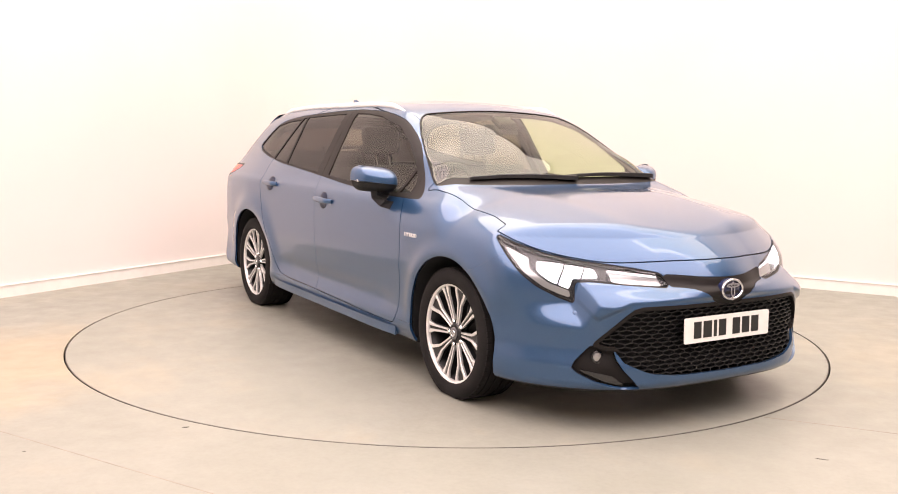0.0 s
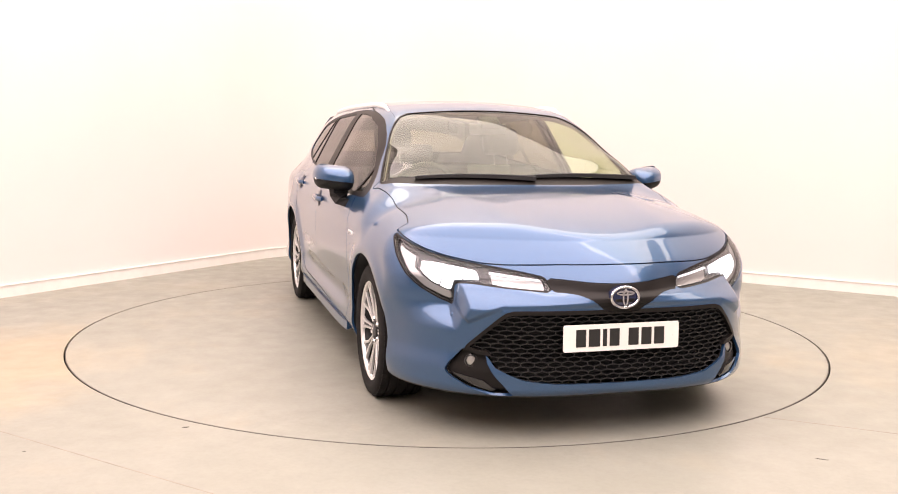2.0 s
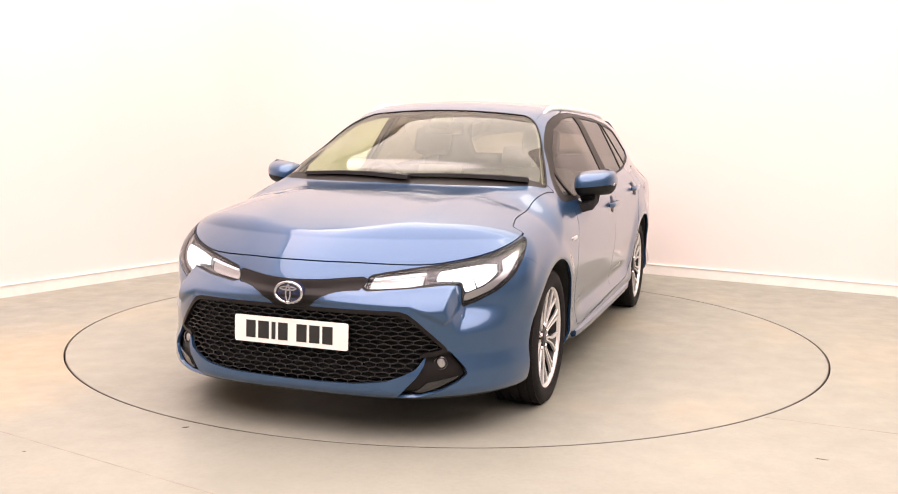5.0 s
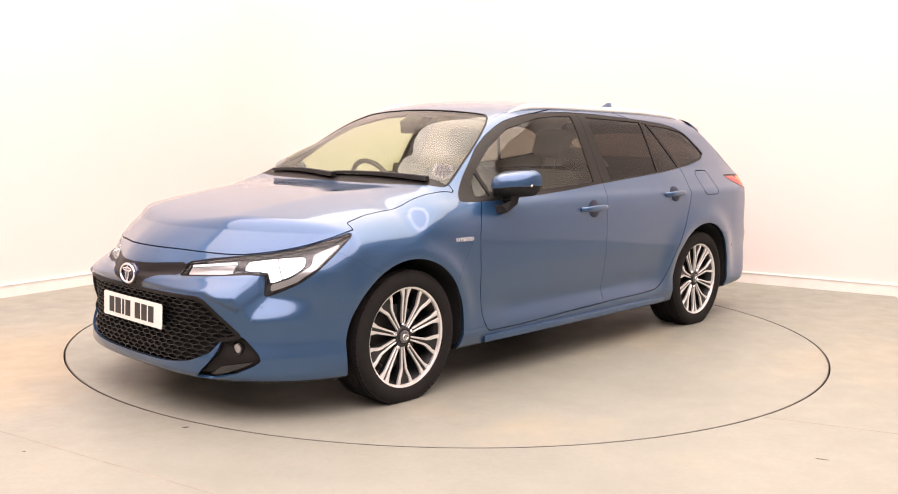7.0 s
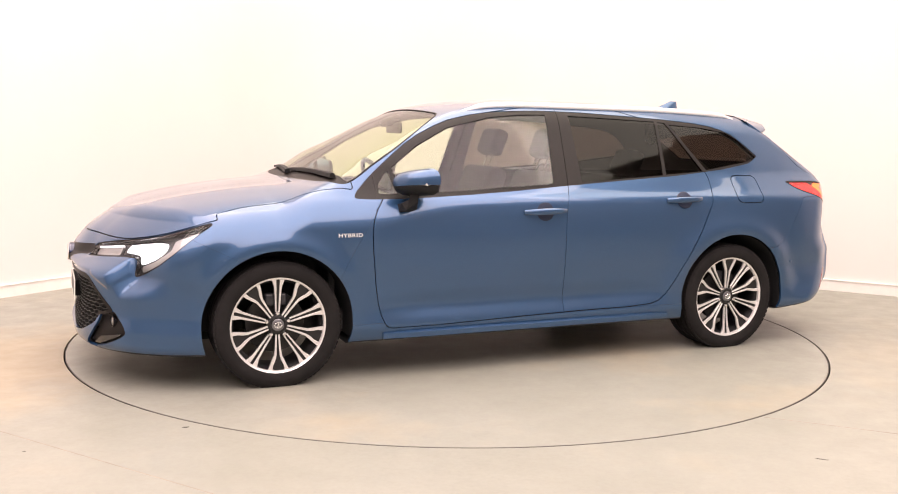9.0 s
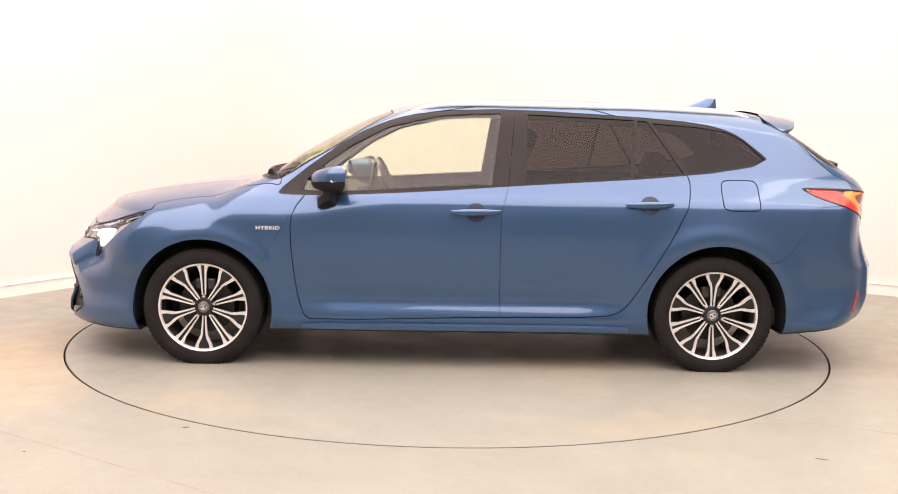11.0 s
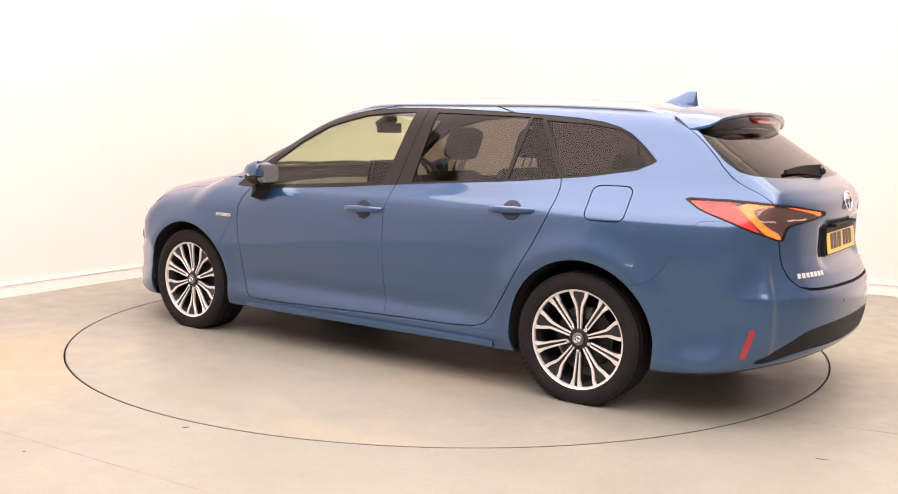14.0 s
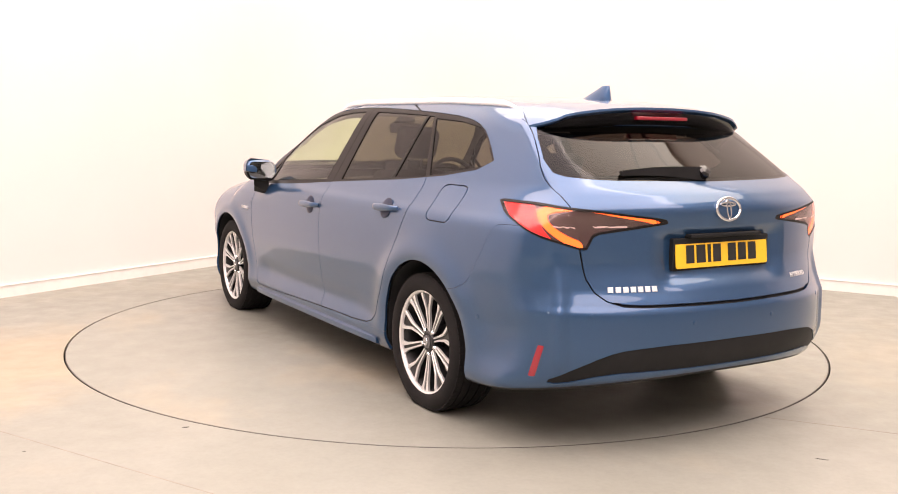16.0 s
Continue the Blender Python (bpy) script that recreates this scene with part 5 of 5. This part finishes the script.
def door_handle(x0, x1, z, sd, door_name):
    root = new(door_name)
    root.parent = car
    n = 15
    pts, ks = [], []
    for i in range(n):
        t = i / (n - 1)
        x = x0 + (x1 - x0) * t
        q, k = meet((x, 0, z + 0.006 * t), (0, 1, 0))
        out = 0.006 + 0.022 * min(1, 6 * t, 6 * (1 - t))
        pts.append((q.x, sd * (q.y + out), q.z))
        ks.append(0.55 + 0.45 * math.sin(math.pi * min(1, max(0, t * 0.9 + 0.1))))
    bm = bmesh.new()
    sweep(bm, pts, oval(0.010, 0.0175, 12), scale=ks)
    part("grip", bm, PAINT, root)
    q, k = meet(((x0 + x1) / 2 + 0.0, 0, z), (0, 1, 0))
    k = Vector((k.x, k.y * sd, k.z))
    q = Vector((q.x, q.y * sd, q.z))
    # flat disc in darkened body blue: the hollow's shade is in its colour
    bm = bmesh.new()
    prism(bm, [(0.052 * math.cos(2 * math.pi * j / 28), 0.050 * math.sin(2 * math.pi * j / 28)) for j in range(28)], 0.0025, facing(q - k * 0.001, k), 0.001)
    bmesh.ops.recalc_face_normals(bm, faces=bm.faces[:])
    part("cup_shade", bm, plain("handle_recess_shade", (0.007, 0.016, 0.045), 0.5), root)
    return root


for sd in (1, -1):
    door_handle(0.045, -0.21, 0.833, sd, "door_handle")
    door_handle(-0.868, -1.11, 0.884, sd, "door_handle")

# side skirts
for sd in (1, -1):
    pts = [(0.82 - 1.72 * k / 24, sd * (side_y(0.82 - 1.72 * k / 24, 0.235) + 0.006 - 0.012 * (abs(k - 12) / 12) ** 8), 0.222 + 0.006 * k / 24) for k in range(25)]
    bm = bmesh.new()
    sweep(bm, pts, [(-0.012, -0.026), (0.012, -0.018), (0.014, 0.008), (-0.012, 0.020)])
    part("side_skirt", bm, PAINT, car, smooth=False)

# roof rails
for sd in (1, -1):
    root = new("roof_rail")
    root.parent = car
    pts = []
    for k in range(41):
        t = k / 40
        x = 0.30 - 1.90 * t
        y = 0.548 + 0.022 * math.sin(math.pi * min(1, t * 1.1))
        base = top_z(x, y - 0.01)
        e = min(1.0, t / 0.10, (1 - t) / 0.07)
        pts.append((x, sd * (y - 0.012), base - 0.014 + 0.024 * math.sin(e * math.pi / 2)))
    bm = bmesh.new()
    sweep(bm, pts, oval(0.0125, 0.0165, 12), scale=[max(0.55, min(1, k / 3, (40 - k) / 3)) for k in range(41)])
    part("rail_bar", bm, SATIN, root, "satin silver rail")


# ---- tail: spoiler, aerial, wipers ----
def spoiler():
    root = new("roof_spoiler")
    root.parent = car
    bm = bmesh.new()
    under = bmesh.new()
    rows, rows2 = [], []
    for i in range(33):
        t = i / 32 * 2 - 1
        y = 0.600 * t
        a = abs(t)
        tip = -1.905 + 0.10 * a ** 3 + (0.06 * ((a - 0.9) / 0.1) ** 2 if a > 0.9 else 0)
        z0 = top_z(-1.60, y) if a < 0.93 else top_z(-1.60, 0.54 * math.copysign(1, y))
        row = []
        for k in range(8):
            s = k / 7
            x = -1.655 + (tip + 1.655) * s
            z = z0 + 0.003 - 0.018 * s - 0.016 * s * s - 0.028 * a ** 4 * s
            if a > 0.93:
                z -= 0.012 * (a - 0.93) / 0.07
            row.append((x, y * (0.945 + 0.055 * s), z))
        edge = row[-1]
        rows.append([bm.verts.new(c) for c in row] + [bm.verts.new((edge[0] - 0.002, y, edge[2] - 0.010)), bm.verts.new((edge[0] + 0.012, y, edge[2] - 0.020))])
        lo = (edge[0] + 0.012, y * 0.985, edge[2] - 0.0205)
        gx = -1.74 + 0.06 * a ** 2
        rows2.append([under.verts.new(lo), under.verts.new((edge[0] + 0.035, y * 0.95, edge[2] - 0.066)), under.verts.new((gx - 0.050, y * 0.91, edge[2] - 0.112)), under.verts.new((gx + 0.01, y * 0.88, edge[2] - 0.075)), under.verts.new((-1.66, y * 0.87, row[0][2] - 0.02))])
    for b, rr in ((bm, rows), (under, rows2)):
        for p, q in zip(rr, rr[1:]):
            for j in range(len(p) - 1):
                b.faces.new((p[j], p[j + 1], q[j + 1], q[j]))
        b.faces.new(rr[0])
        b.faces.new(rr[-1][::-1])
        bmesh.ops.recalc_face_normals(b, faces=b.faces[:])
    part("blade", bm, PAINT, root)
    part("underside", under, BLACK_GLOSS, root, "gloss black spoiler underside")
    bm = bmesh.new()
    box(bm, (-1.9085, -0.145, 1.312), (-1.88, 0.145, 1.328), bevel=0.004)
    part("brake_light", bm, RED_LENS, root, "slim red high-level brake light")
    return root


spoiler()
aerial = new("aerial")
aerial.parent = car
bm = bmesh.new()
rows = []
for k in range(12):
    t = k / 11
    z = 1.400 + 0.074 * t
    x0, x1, w = -1.300 - 0.190 * t ** 0.85, -1.555 + 0.012 * t, 0.034 * (1 - t) ** 0.8 + 0.004
    rows.append([bm.verts.new((x1 + (x0 - x1) * (0.5 + 0.5 * math.cos(a)), w * math.sin(a), z)) for a in [2 * math.pi * j / 20 for j in range(20)]])
for a, b in zip(rows, rows[1:]):
    for j in range(20):
        bm.faces.new((a[j], a[(j + 1) % 20], b[(j + 1) % 20], b[j]))
bm.faces.new(rows[-1])
bmesh.ops.recalc_face_normals(bm, faces=bm.faces[:])
part("fin", bm, PAINT, aerial, "blue shark-fin aerial")


def wiper(path, parent, w0):
    root = new("wiper")
    root.parent = parent
    bm = bmesh.new()
    sweep(bm, path, [(-0.011, 0.0), (-0.008, 0.014), (0.006, 0.016), (0.011, 0.0)], scale=[w0 * (1.25 - 0.5 * k / (len(path) - 1)) for k in range(len(path))])
    part("blade", bm, BLACK, root, smooth=False)
    return root


def on_screen(y, up):
    """A place over the windscreen's foot."""
    x = 1.115 - 0.18 * y * y - up
    return (x, y, top_z(x, abs(y)) + 0.004)


wiper([on_screen(0.66 - 0.060 * k, 0.012 + 0.030 * math.sin(math.pi * k / 14)) for k in range(12)], car, 1.25)
wiper([on_screen(0.05 - 0.052 * k, 0.004 + 0.030 * math.sin(math.pi * k / 14)) for k in range(13)], car, 1.25)
pts = [(rear_x(abs(0.02 + 0.040 * k), 1.094 + 0.010 * math.sin(math.pi * k / 11)) - 0.016, 0.02 + 0.040 * k, 1.094 + 0.010 * math.sin(math.pi * k / 11)) for k in range(11)]
bm = bmesh.new()
sweep(bm, pts, [(-0.010, -0.016), (0.016, -0.012), (0.016, 0.012), (-0.010, 0.016)], scale=[1.75 - 0.11 * k for k in range(11)])
rw = new("rear_wiper")
rw.parent = tailgate
part("arm", bm, BLACK, rw, "black rear wiper", smooth=False)
bm = bmesh.new()
p = Vector(pts[0])
lathe(bm, [(0.028, -0.01), (0.028, 0.022), (0.02, 0.03), (0.0, 0.032)], 24, facing(p, Vector((-0.75, 0, 0.6))))
part("boss", bm, BLACK_GLOSS, rw)


# ---- cabin ----
FABRIC = plain("dark_seat_fabric", (0.030, 0.029, 0.030), 0.85, grain=0.4, vary=0.25)
DASH = plain("dashboard_black", (0.022, 0.022, 0.023), 0.6, grain=0.3, vary=0.2)
LINING = plain("pale_headlining", (0.36, 0.34, 0.31), 0.9, grain=0.3, vary=0.06)


def cushion(bm, lo, hi, m=None, bevel=0.04):
    box(bm, lo, hi, m, bevel)


def seat(x, y):
    root = new("seat")
    root.parent = car
    bm = bmesh.new()
    cushion(bm, (x - 0.26, y - 0.25, 0.34), (x + 0.26, y + 0.25, 0.52))
    part("cushion", bm, FABRIC, root)
    bm = bmesh.new()
    m = Matrix.Translation((x - 0.25, y, 0.50)) @ Matrix.Rotation(radians(-20), 4, "Y")
    cushion(bm, (-0.07, -0.235, 0.0), (0.06, 0.235, 0.56), m, 0.05)
    part("backrest", bm, FABRIC, root)
    bm = bmesh.new()
    cushion(bm, (-0.035, -0.12, 0.635), (0.065, 0.12, 0.81), m, 0.035)
    part("headrest", bm, FABRIC, root)
    for s in (-0.045, 0.045):
        bm = bmesh.new()
        sweep(bm, [m @ Vector((0.0, s, 0.54)), m @ Vector((0.0, s, 0.60)), m @ Vector((0.0, s, 0.66))], oval(0.006, 0.006, 8))
        part("headrest_post", bm, CHROME, root)
    return root


seat(0.12, 0.37)
seat(0.12, -0.37)
bench = new("rear_bench")
bench.parent = car
bm = bmesh.new()
cushion(bm, (-0.98, -0.66, 0.34), (-0.48, 0.66, 0.52))
part("cushion", bm, FABRIC, bench)
bm = bmesh.new()
mb = Matrix.Translation((-0.92, 0, 0.50)) @ Matrix.Rotation(radians(-24), 4, "Y")
cushion(bm, (-0.08, -0.64, 0.0), (0.06, 0.64, 0.52), mb, 0.05)
part("backrest", bm, FABRIC, bench)
for y in (-0.40, 0.0, 0.40):
    bm = bmesh.new()
    cushion(bm, (-0.05, -0.12, 0.55), (0.05, 0.12, 0.70), mb, 0.03)
    part("headrest", bm, FABRIC, bench)
bm = bmesh.new()
box(bm, (-2.05, -0.66, 0.70), (-1.16, 0.66, 0.74), bevel=0.01)
part("load_cover", bm, DASH, car, smooth=False)
bm = bmesh.new()
sweep(bm, [(0.78, -0.70, 0.70), (0.80, -0.35, 0.72), (0.82, 0.0, 0.73), (0.80, 0.35, 0.72), (0.78, 0.70, 0.70)], [(-0.24, -0.22), (0.20, -0.22), (0.26, 0.16), (0.10, 0.205), (-0.08, 0.215), (-0.20, 0.17)])
part("dashboard", bm, DASH, car)
bm = bmesh.new()
box(bm, (-0.016, -0.13, -0.075), (0.010, 0.13, 0.085), Matrix.Translation((0.52, 0.0, 0.98)) @ Matrix.Rotation(radians(-12), 4, "Y"), 0.01)
part("display", bm, BLACK_GLOSS, car, smooth=False)
wheel_root = new("steering_wheel")
wheel_root.parent = car
ms = Matrix.Translation((0.44, -0.37, 0.90)) @ Matrix.Rotation(radians(-66), 4, "Y")
bm = bmesh.new()
rings = []
for i in range(40):
    a = 2 * math.pi * i / 40
    rings.append([bm.verts.new(ms @ Vector(((0.18 + 0.015 * math.cos(b)) * math.cos(a), (0.18 + 0.015 * math.cos(b)) * math.sin(a), 0.015 * math.sin(b)))) for b in [2 * math.pi * j / 10 for j in range(10)]])
for i in range(40):
    r, q = rings[i], rings[(i + 1) % 40]
    for j in range(10):
        bm.faces.new((r[j], r[(j + 1) % 10], q[(j + 1) % 10], q[j]))
bmesh.ops.recalc_face_normals(bm, faces=bm.faces[:])
part("rim", bm, DASH, wheel_root)
bm = bmesh.new()
box(bm, (-0.06, -0.175, -0.012), (0.05, 0.175, 0.012), ms, 0.01)
box(bm, (-0.07, -0.07, -0.03), (0.06, 0.07, 0.03), ms, 0.02)
part("spokes", bm, DASH, wheel_root)
# headlining, floor pan, pillars' inner mirror
head_skin, _ = P["roof"].cut(P["roof"].x * 0 - 1)
skin_mesh("headlining", [head_skin], LINING, car, "pale grey headlining", both=True, flange=0.0, lift=-0.035)
pillars, _ = P["shell"].cut(np.maximum(np.maximum(1.0 - P["shell"].z, P["shell"].x - 0.95), 0.45 - P["shell"].y))
skin_mesh("pillar_lining", [pillars], LINING, car, "pale grey lining of the window pillars", both=True, flange=0.0, lift=-0.024)
bm = bmesh.new()
box(bm, (-2.0, -0.70, 0.22), (1.2, 0.70, 0.33), bevel=0.02)
part("floor_pan", bm, DASH, car, smooth=False)
bm = bmesh.new()
box(bm, (1.02, -0.70, 0.24), (1.06, 0.70, 0.86), bevel=0.01)
part("bulkhead", bm, DASH, car, smooth=False)
bm = bmesh.new()
box(bm, (-0.012, -0.115, -0.032), (0.012, 0.115, 0.032), Matrix.Translation((0.46, 0, 1.265)), 0.01)
part("rear_view_mirror", bm, BLACK, car)
bm = bmesh.new()
box(bm, (-0.05, -0.06, -0.02), (0.05, 0.06, 0.02), Matrix.Translation((0.485, 0, 1.305)) @ Matrix.Rotation(radians(28), 4, "Y"), 0.012)
part("camera_pod", bm, BLACK, car)


# ---- what moves ----
def motions():
    rows_car, rows_disc = [], []
    for t, a in TURN:
        m = pose(0, 0, 0, 0, 0, a)
        rows_disc.append((t, m))
        rows_car.append((t, m @ Matrix.Translation((*OFFSET, 0))))
    walk(turntable, rows_disc)
    walk(car, rows_car)


motions()
